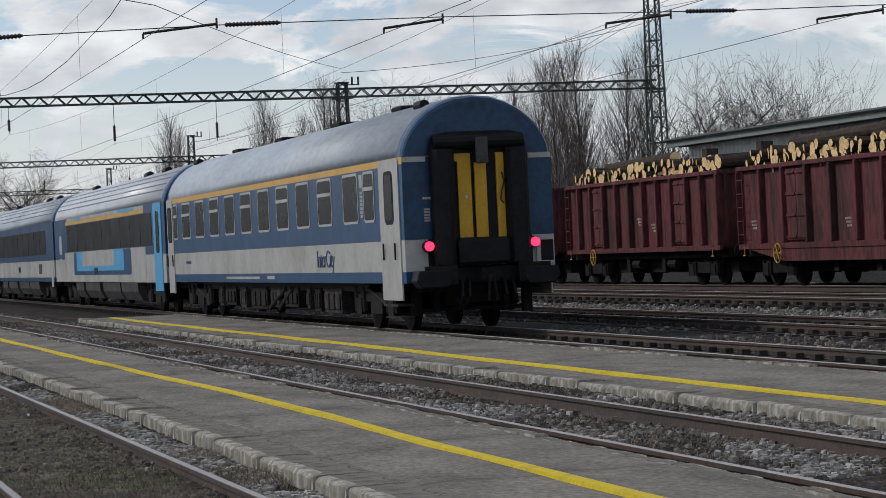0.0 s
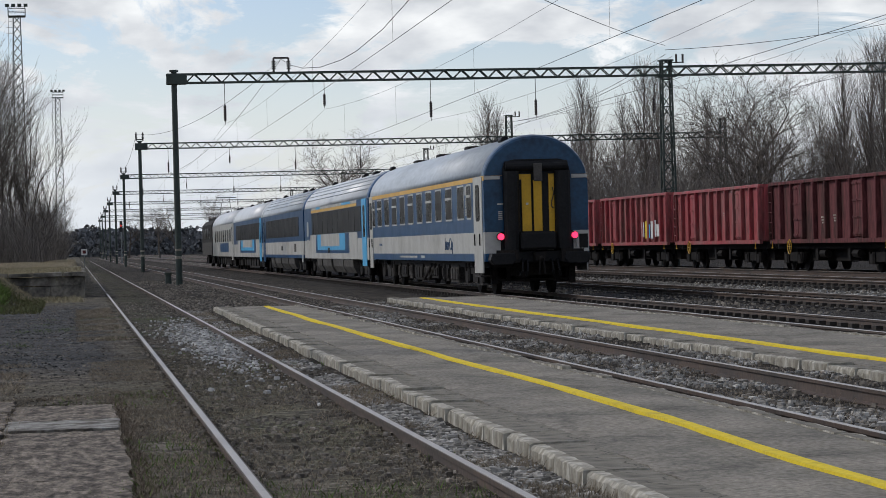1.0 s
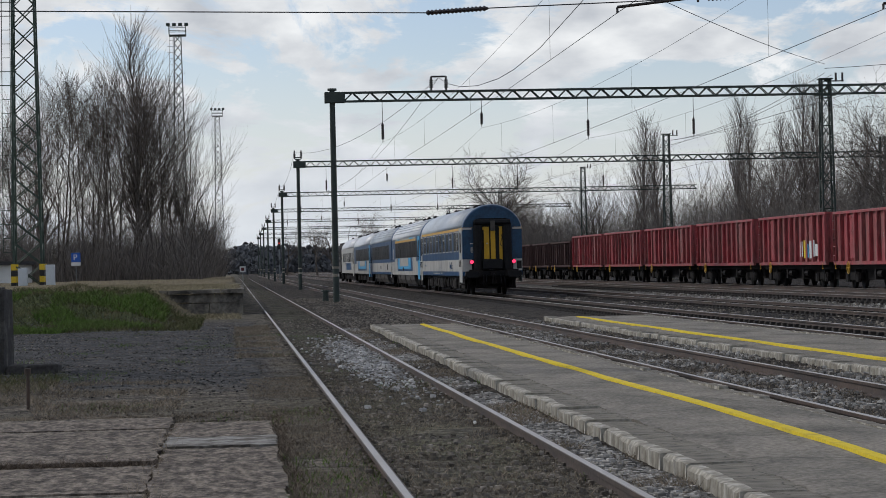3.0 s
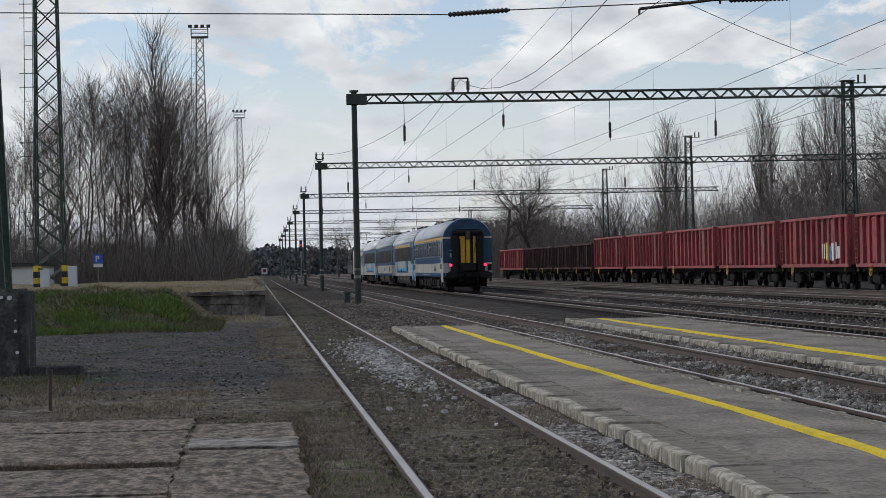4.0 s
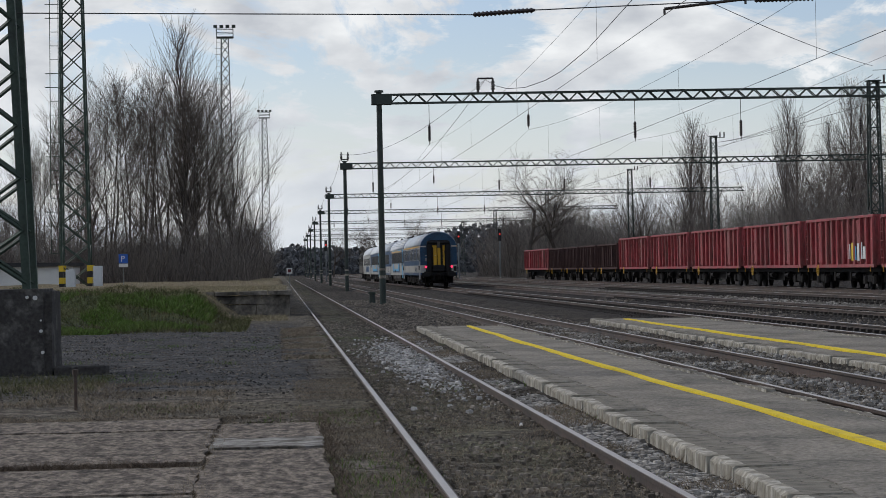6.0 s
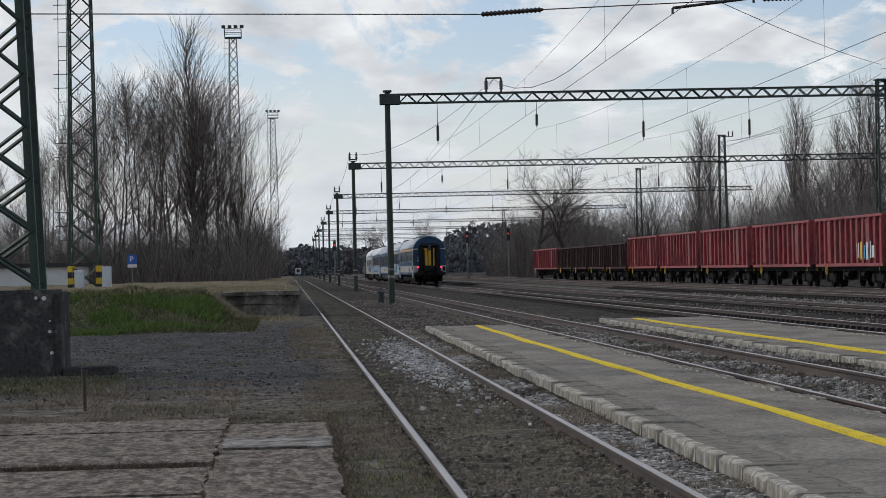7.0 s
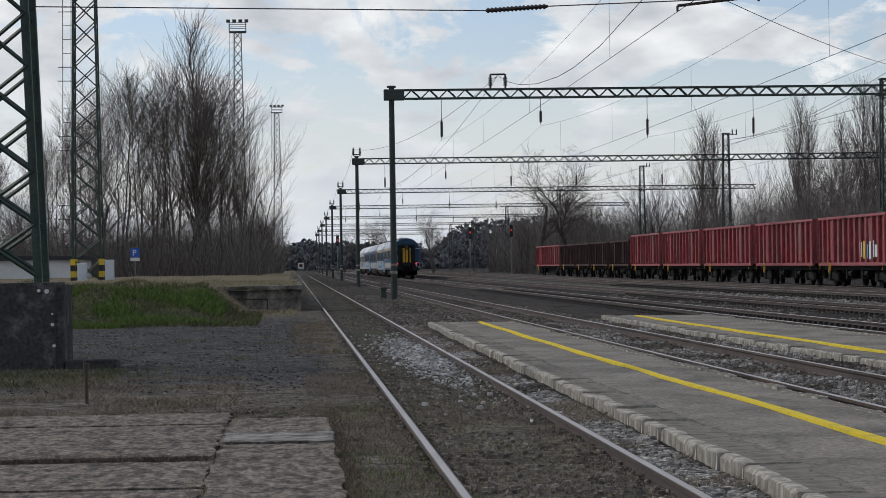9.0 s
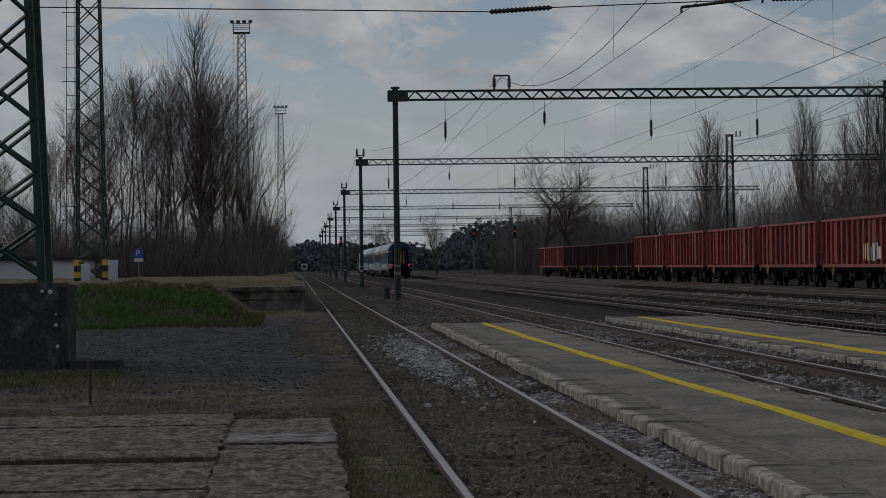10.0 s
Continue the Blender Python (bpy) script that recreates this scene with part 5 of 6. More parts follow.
for k, (xa, xb) in enumerate(XC[:3] + [(18.55, 20.6)]):
    drift = (xb - xa) / 71.1
    stops = [(xa - drift * 70, -31.5, 5.35, 6.75), (xa, 38.5, 5.33, 6.85), (xb, 109.6, 5.68, 6.95 if k != 1 else 7.5), (xb + 0.12, 179.6, 5.7, 6.95), (xb + 0.24, 252.0, 5.7, 6.95), (xb + 0.36, 321.0, 5.7, 6.95), (xb + 0.5, 461.0, 5.7, 6.9), (xb + 0.6, 601.0, 5.7, 6.9)]
    for a, b in zip(stops, stops[1:]):
        low = sag(a[:3], b[:3], 0.08, 8)
        high = sag((a[0], a[1], a[3]), (b[0], b[1], b[3]), 0.55, 10)
        c = wire(low, 0.0065, "contact_wire", "straight copper contact wire over the track")
        wire(high, 0.005, "messenger_wire", "sagging carrier wire above the contact wire")
        if a[1] < 250:
            for i in (1, 3, 5, 7):
                u = i / 8
                p, q = low[i], None
                zq = (a[3] + (b[3] - a[3]) * u) - 0.55 * 4 * u * (1 - u)
                bm = bmesh.new()
                bar(bm, p, (p[0], p[1], zq), 0.003, 4)
                part("dropper", bm, M_WIRE, c)
wire([(9.22, 109.6, 9.75), (9.2, 105, 9.15), (9.1, 98, 8.5), (9.0, 90, 7.95), (8.9, 82, 7.6), (8.85, 77, 7.5), (8.8, 70, 7.55), (8.65, 60, 7.85), (8.3, 48, 8.6), (8.0, 38.5, 9.4)], 0.013)
wire(sag((9.22, 109.6, 9.75), (6.9, 179.6, 7.0), 0.9), 0.012)
wire([(-3.9, 38.5, 7.9)] + sag((9.0, 55.0, 7.6), (26.6, 109.6, 10.1), 0.15), 0.011)
wire(sag((26.6, 109.6, 9.9), (42.2, 109.6, 12.0), 0.4), 0.012)
for x0, z0, z1 in ((33.0, 9.8, 12.6),):
    wire(sag((x0, 30.0, z0), (26.6 if x0 < 26 else 42.2, 109.6, z1), 0.5), 0.010)
for x0, z0 in ((26.6, 9.7), (26.9, 9.6), (42.2, 12.8), (42.8, 12.8)):
    wire(sag((x0, 109.6, z0), (31.7 if x0 < 30 else 47.8, 179.6, 10.2), 0.6), 0.012)
for i in range(1, 6):
    (xa, ya), (xb, yb) = GANTRY[i], GANTRY[i + 1]
    wire(sag((xa - 0.24, ya, 9.8), (xb - 0.24, yb, 9.8), 0.8), 0.012)
wire(sag((4.56, 179.6, 9.8), (9.22, 109.6, 9.75), 1.0), 0.012)
# cross span near the camera with its strain insulators and registration arms
SPAN = [(-3.95, 5.49), (3.07, 5.37), (4.04, 5.43), (7.4, 5.54), (8.5, 5.56), (11.4, 5.60), (15.9, 5.61), (17.0, 5.61), (20.0, 5.66), (26.0, 5.72), (31.0, 5.8)]
wire([(x, 38.5, z) for x, z in SPAN], 0.009, "cross_span_wire", "cross wire holding the overhead line")
for xa, za, xb, zb in ((3.07, 5.37, 4.04, 5.43), (7.49, 5.54, 8.47, 5.56), (15.97, 5.61, 16.96, 5.61)):
    bm = bmesh.new()
    turned(bm, (xa, 38.5, za), (xb, 38.5, zb), [0.02] + [0.046, 0.026] * 15 + [0.02])
    tagged(part("strain_insulator", bm, M_INSUL), "dark ribbed strain insulator in the cross wire", "insulator", "strain insulators")
for xa, xb in ((6.07, 7.35), (10.31, 11.39), (14.43, 15.68), (18.55, 19.88)):
    bm = bmesh.new()
    bar(bm, (xa, 38.5, 5.33), (xa, 38.5, 5.42), 0.02, 5)
    bar(bm, (xa, 38.5, 5.42), (xb, 38.5, 5.56), 0.026, 6)
    bar(bm, (xb, 38.5, 5.48), (xb, 38.5, 5.66), 0.02, 5)
    tagged(part("registration_arm", bm, M_INSUL), "dark tube arm steadying the contact wire", "registration arm", "registration arms")


# ---- mast on its concrete foundation ----
def make_foundation():
    f = thing("mast_foundation", "dark weathered concrete block with white specks", "foundation")
    bm = bmesh.new()
    nx, nz = 14, 8
    rnd = random.Random(4)
    box(bm, -6.2, -3.56, 37.7, 39.3, -0.4, 1.25)
    bmesh.ops.subdivide_edges(bm, edges=bm.edges[:], cuts=7, use_grid_fill=True)
    for v in bm.verts:
        v.co += Vector((0.012 * noise.noise(v.co * 3), 0.03 * noise.noise(v.co * 2.2), 0.012 * noise.noise(v.co * 4)))
    part("block", bm, M_BLOCK, f)
    bm = bmesh.new()
    rough_block(bm, -3.55, -3.45, 37.78, 39.2, -0.4, 1.21, rnd, 0.02)
    part("corner_strip", bm, M_BLOCK, f)
    for x, z, w, h in ((-3.68, 1.12, 0.07, 0.07), (-3.80, 1.13, 0.05, 0.05), (-3.60, 0.62, 0.05, 0.16), (-3.58, 0.30, 0.05, 0.05), (-3.6, 0.78, 0.03, 0.05)):
        bm = bmesh.new()
        bar(bm, (x, 37.64, z), (x, 37.72, z), w / 2, 8)
        part("paint_fleck", bm, M_PLAINWHITE, f, "white fleck of old paint")


make_foundation()
bm = bmesh.new()
rough_block(bm, -3.43, -2.66, 37.75, 38.5, -0.2, 0.075, random.Random(1), 0.015)
tagged(part("concrete_kerb", bm, M_BLOCK, None, "", bevel=0.02), "low grey concrete kerb beside the foundation", "kerb")
bm = bmesh.new()
bar(bm, (-2.29, 27.8, -0.2), (-2.29, 27.8, 0.36), 0.02, 8)
bar(bm, (-2.29, 27.8, 0.34), (-2.29, 27.8, 0.40), 0.036, 8)
tagged(part("iron_stake", bm, M_RAIL), "short rusty iron stake with a knob", "stake")


def make_near_mast():
    m = thing("lattice_mast", "green riveted lattice mast on a concrete foundation", "mast")
    x0, x1, ya, yb, zb, zt = -5.05, -3.83, 37.95, 39.05, 1.24, 10.5
    def leg(x, z):
        u = (z - zb) / (zt - zb)
        return x + (0.34 if x < -4.4 else -0.34) * u
    for x in (x0, x1):
        for y in (ya, yb):
            bm = bmesh.new()
            for dx0, dx1, dy0, dy1 in ((-0.065, 0.065, -0.012, 0.012), (0.045, 0.065, -0.065, 0.065)):
                vs = box(bm, 0, 1, 0, 1, 0, 1)
                for v in vs:
                    z = zb if v.co.z < 0.5 else zt
                    v.co = Vector((leg(x, z) + (dx0 if v.co.x < 0.5 else dx1), y + (dy0 if v.co.y < 0.5 else dy1), z))
            part("leg", bm, M_GREEN, m)
    z, k = zb + 0.1, 0
    while z < zt - 0.9:
        zn = z + 0.80
        for y in (ya, yb):
            for a, b in ((x0, x1), (x1, x0)):
                bm = bmesh.new()
                bar(bm, (leg(a, z), y, z), (leg(b, zn), y, zn), 0.032, 4)
                part("brace", bm, M_GREEN, m)
        z, k = zn, k + 1


make_near_mast()


# ---- floodlight towers ----
def make_tower(x, y, z0, top, w0, w1, label, feet):
    t = thing("floodlight_tower", label, "floodlight tower", group="floodlight towers")
    bm = bmesh.new()
    lattice_mast(bm, x, y, z0, top, w0, w1, 0.085, 1.25, 0.036, True)
    part("lattice_shaft", bm, M_GREEN if feet else M_GALV, t)
    bm = bmesh.new()
    xl = x - w0 / 2 - 0.28
    wl = lambda z: xl + (w0 - w1) / 2 * (z - z0) / (top - z0)
    for dx in (-0.34, 0.14):
        bar(bm, (wl(z0 + 2) + dx, y - 0.3, z0 + 2), (wl(top) + dx, y - 0.3, top), 0.022, 4)
    z = z0 + 2
    while z < top:
        bar(bm, (wl(z) - 0.34, y - 0.3, z), (wl(z) + 0.14, y - 0.3, z), 0.018, 4)
        if int(z * 2) % 2 == 0:
            bar(bm, (wl(z) - 0.62, y - 0.3, z), (wl(z) + 0.5, y - 0.3, z), 0.024, 4)
        z += 0.8
    part("ladder", bm, M_GALV if not feet else M_GREEN, t)
    bm = bmesh.new()
    box(bm, x - 1.1, x + 1.1, y - 1.1, y + 1.1, top - 0.1, top)
    for a, b in (((-1, -1), (1, -1)), ((1, -1), (1, 1)), ((1, 1), (-1, 1)), ((-1, 1), (-1, -1))):
        for h in (0.55, 1.1):
            bar(bm, (x + a[0] * 1.1, y + a[1] * 1.1, top + h), (x + b[0] * 1.1, y + b[1] * 1.1, top + h), 0.04, 4)
        bar(bm, (x + a[0] * 1.1, y + a[1] * 1.1, top), (x + a[0] * 1.1, y + a[1] * 1.1, top + 1.1), 0.04, 4)
    part("platform_cage", bm, M_STEEL, t)
    for dx in (-1.2, -0.4, 0.4, 1.2):
        bm = bmesh.new()
        box(bm, x + dx - 0.25, x + dx + 0.25, y - 1.35, y - 1.1, top + 1.1, top + 1.5)
        part("floodlight", bm, M_STEEL, t)
    if feet:
        for sx in (-1, 1):
            for sy in (-1, 1):
                cx, cy = x + sx * w0 / 2, y + sy * w0 / 2
                for k in range(4):
                    bm = bmesh.new()
                    box(bm, cx - 0.14, cx + 0.14, cy - 0.14, cy + 0.14, z0 - 0.1 + 0.35 * k, z0 + 0.25 + 0.35 * k)
                    part("foot_band", bm, (M_BLACKPAINT, M_YPAINT)[k % 2], t, "warning-striped foot")


PLAT2 = 0.74
make_tower(-11.75, 145.0, PLAT2, 34.0, 1.62, 0.85, "green lattice floodlight tower with striped feet", True)
make_tower(-6.7, 330.0, 0.3, 32.6, 1.9, 0.9, "tall pale lattice floodlight tower above trees", False)
make_tower(-2.6, 510.0, 0.0, 33.0, 2.0, 0.9, "distant pale lattice floodlight tower", False)
for x, w, z1 in ((-11.9, 0.52, 1.82), (-10.35, 0.50, 2.0)):
    c = thing("switch_cabinet", "light grey electrical cabinet beside the tower", "cabinet", pose(x, 142.6, PLAT2 - 0.03), "electrical cabinets")
    bm = bmesh.new()
    box(bm, -w / 2, w / 2, -0.3, 0.3, 0, z1 - PLAT2)
    part("housing", bm, M_CAB, c, "", bevel=0.02)
    bm = bmesh.new()
    box(bm, -w / 2 + 0.05, w / 2 - 0.05, -0.32, -0.3, 0.08, z1 - PLAT2 - 0.08)
    part("door", bm, M_CAB, c)


def make_sign():
    s = thing("parking_sign", "blue parking sign on a thin post", "sign", pose(-10.3, 165.0, 0.65))
    bm = bmesh.new()
    bar(bm, (0, 0, -0.2), (0, 0, 2.2), 0.03, 6)
    part("post", bm, M_GALV, s)
    bm = bmesh.new()
    box(bm, -0.3, 0.3, -0.05, -0.03, 1.55, 2.15)
    panel = part("panel", bm, M_SIGNBLUE, s)
    bm = bmesh.new()
    box(bm, -0.3, 0.3, -0.05, -0.03, 1.3, 1.52)
    part("sub_panel", bm, M_PLAINWHITE, s, "white plate under the sign")
    cu = bpy.data.curves.new("letter", "FONT")
    cu.body, cu.size, cu.extrude = "P", 0.55, 0.004
    cu.materials.append(M_PLAINWHITE)
    t = new("letter", cu)
    t.parent = panel
    t.matrix_basis = pose(-0.18, -0.06, 1.66, 90, 0, 0)


make_sign()


def make_shed():
    s = thing("low_shed", "low white shed with a dark roof", "shed")
    bm = bmesh.new()
    box(bm, -30.0, -15.0, 182.0, 188.0, 0.3, 2.15)
    part("wall", bm, M_PLAINWHITE, s)
    bm = bmesh.new()
    loft(bm, [(-30.4, 2.15), (-14.7, 2.15), (-14.7, 2.4), (-30.4, 2.6)], (181.6, 188.4))
    part("roof", bm, M_ROOFTILE, s)


make_shed()


def make_warehouse():
    w = thing("warehouse", "long shed with corrugated pale walls and flat roof", "warehouse")
    bm = bmesh.new()
    y = 20.0
    prof = []
    pts = []
    k = 0
    while y < 100.0:
        pts.append((40.0 + (0.05 if k % 2 else 0.0), y))
        pts.append((40.0 + (0.05 if k % 2 else 0.0), y + 0.16))
        y += 0.22
        k += 1
    lo = [bm.verts.new((x, yy, -0.2)) for x, yy in pts]
    hi = [bm.verts.new((x, yy, 5.5)) for x, yy in pts]
    for i in range(len(pts) - 1):
        bm.faces.new((lo[i], lo[i + 1], hi[i + 1], hi[i]))
    part("corrugated_wall", bm, M_SHEET, w)
    bm = bmesh.new()
    box(bm, 40.06, 58, 20, 100.0, -0.2, 5.3)
    part("core_wall", bm, M_SHEET, w)
    bm = bmesh.new()
    loft(bm, [(39.3, 5.5), (58.5, 5.4), (58.5, 6.0), (39.3, 5.86)], (19.5, 100.6))
    part("roof", bm, M_ROOFTILE, w)
    bm = bmesh.new()
    box(bm, 39.24, 39.296, 19.4, 100.7, 5.50, 5.82)
    part("fascia", bm, M_FASCIA, w)
    bm = bmesh.new()
    bar(bm, (39.16, 19.4, 5.80), (39.16, 100.7, 5.80), 0.08, 6)
    part("gutter", bm, M_STEEL, w)


make_warehouse()


# ---- small line-side things ----
def make_signal(x, y, h):
    s = thing("railway_signal", "slim railway signal post with a red light", "signal", group="railway signals")
    bm = bmesh.new()
    bar(bm, (x, y, -0.3), (x, y, h), 0.09, 8)
    part("post", bm, M_GALV, s)
    bm = bmesh.new()
    box(bm, x - 0.2, x + 0.2, y - 0.1, y + 0.1, h - 0.3, h + 1.2)
    head = part("signal_head", bm, M_BLACKPAINT, s, "", bevel=0.05)
    bm = bmesh.new()
    bar(bm, (x, y - 0.18, h + 0.55), (x, y - 0.1, h + 0.55), 0.10, 10)
    part("lamp", bm, M_SIGRED, head, "glowing red signal lamp")


for x, y, h in ((21.6, 300, 4.7), (26.6, 300, 4.9), (6.3, 340, 4.4)):
    make_signal(x, y, h)
st = thing("track_board", "small white square board beside the siding", "sign", pose(0.95, 255.0, -0.1))
bm = bmesh.new()
bar(bm, (0, 0, -0.2), (0, 0, 1.5), 0.04, 6)
part("post", bm, M_GALV, st)
bm = bmesh.new()
box(bm, -0.3, 0.3, -0.05, -0.02, 1.3, 1.9)
part("board", bm, M_PLAINWHITE, st)
bm = bmesh.new()
box(bm, -0.16, 0.16, -0.07, -0.05, 1.44, 1.76)
part("board_mark", bm, M_MAROON, st)
bm = bmesh.new()
bar(bm, (4.18, 113.9, -0.3), (4.18, 113.9, 0.34), 0.16, 10, 0.13)
bar(bm, (4.18, 113.9, 0.34), (4.18, 113.9, 0.42), 0.19, 10)
tagged(part("marker_stump", bm, M_STEEL), "short dark iron marker stump", "marker")


# ---- trees ----
def tree_mesh(segments, sides=3):
    verts, faces = [], []
    for a, b, r1, r2 in segments:
        d = b - a
        if d.length < 1e-5:
            continue
        q = d.to_track_quat("Z", "Y")
        s = len(verts)
        for p, r in ((a, r1), (b, r2)):
            for i in range(sides):
                t = 2 * math.pi * i / sides
                verts.append(p + q @ Vector((r * math.cos(t), r * math.sin(t), 0)))
        for i in range(sides):
            j = (i + 1) % sides
            faces.append((s + i, s + j, s + sides + j, s + sides + i))
    return [tuple(v) for v in verts], faces


def grow(rnd, out, p, d, length, r, level, spread, up, wander, deep=3):
    """One limb as a bent chain, with side shoots."""
    n = 4 if level < 2 else 3
    kids = []
    for i in range(n):
        d = (d + Vector((rnd.gauss(0, wander), rnd.gauss(0, wander), rnd.gauss(0, wander) + up))).normalized()
        q = p + d * (length / n)
        r2 = r * (0.80 if level else 0.82)
        out[min(level, 2)].append((p, q, r, r2))
        if level < deep and i >= (1 if level == 0 else 0):
            kids.append((q, d.copy(), r2))
        p, r = q, r2
    for q, d0, rk in kids:
        for _ in range(2 if level < 2 else rnd.choice((1, 1, 2))):
            ax = Vector((rnd.gauss(0, 1), rnd.gauss(0, 1), rnd.gauss(0, 0.3))).normalized()
            nd = (d0 + ax * spread).normalized()
            grow(rnd, out, q, nd, length * rnd.uniform(0.48, 0.70), max(0.013, rk * 0.62), level + 1, spread, up, wander, deep)
    return out


def make_tree(kind, seed, label):
    rnd = random.Random(seed)
    out = [[], [], []]
    stems = [out]
    if kind == "poplar":
        h = 20.0
        p, r = Vector((0, 0, -0.3)), 0.34
        steps = 26
        for i in range(steps):
            q = p + Vector((rnd.gauss(0, 0.07), rnd.gauss(0, 0.07), h / steps))
            out[0].append((p, q, r, r * 0.93))
            u = i / steps
            if u > 0.08:
                for _ in range(7):
                    a = rnd.uniform(0, 2 * math.pi)
                    tilt = rnd.uniform(0.28, 0.62)
                    d = Vector((math.cos(a) * tilt, math.sin(a) * tilt, 1)).normalized()
                    ln = (1.5 + 4.6 * math.sin(math.pi * min(1, u * 0.8 + 0.18))) * rnd.uniform(0.55, 1.0)
                    grow(rnd, out, q, d, ln, max(0.02, r * 0.3), 2, 0.36, 0.06, 0.06, 3)
            p, r = q, r * 0.93
    elif kind == "grove":
        for k in range(5):
            if k:
                out = [[], [], []]
                stems.append(out)
            a, h = 1.257 * k + rnd.uniform(-0.4, 0.4), rnd.uniform(15.0, 20.0)
            p, r = Vector((math.cos(a) * rnd.uniform(0.3, 1.7), math.sin(a) * rnd.uniform(0.3, 1.7), -0.3)), rnd.uniform(0.15, 0.24)
            drift = Vector((math.cos(a) * 0.05, math.sin(a) * 0.05, 0))
            for i in range(15):
                q = p + (Vector((0, 0, 1)) + drift + Vector((rnd.gauss(0, 0.07), rnd.gauss(0, 0.07), 0))) * (h / 15)
                out[0].append((p, q, r, r * 0.88))
                u = i / 15
                if u > 0.16:
                    for _ in range(1 if u < 0.6 else 2):
                        b = rnd.uniform(0, 2 * math.pi)
                        tilt = rnd.uniform(0.4, 0.95)
                        ln = (1.9 + 3.6 * math.sin(math.pi * min(1, u * 0.75 + 0.22))) * rnd.uniform(0.6, 1.1)
                        grow(rnd, out, q, Vector((math.cos(b) * tilt, math.sin(b) * tilt, 1)).normalized(), ln, max(0.02, r * 0.42), 1, 0.5, 0.09, 0.10, 3)
                p, r = q, r * 0.88
    elif kind == "broad":
        grow(rnd, out, Vector((0, 0, -0.3)), Vector((0.03, 0, 1)), 8.5, 0.36, 0, 0.85, 0.03, 0.10, 4)
    else:
        for k in range(4):
            if k:
                out = [[], [], []]
                stems.append(out)
            a = rnd.uniform(0, 2 * math.pi)
            base = Vector((math.cos(a) * rnd.uniform(0, 1.5), math.sin(a) * rnd.uniform(0, 1.5), -0.3))
            grow(rnd, out, base, Vector((math.cos(a) * 0.07, math.sin(a) * 0.07, 1)).normalized(), rnd.uniform(9.0, 13.0), 0.17, 0, 0.55, 0.10, 0.09)
    t = thing("bare_tree", label, "tree", group="bare winter trees")
    for trunk, limbs, twigs in stems:
        for nm, segs, m, sides in (("trunk", trunk + limbs, M_TRUNK, 5), ("crown", twigs, M_TWIG, 3)):
            v, f = tree_mesh(segs, sides)
            me = bpy.data.meshes.new(nm)
            me.from_pydata(v, [], f)
            me.materials.append(m)
            new(nm, me).parent = t
    return t


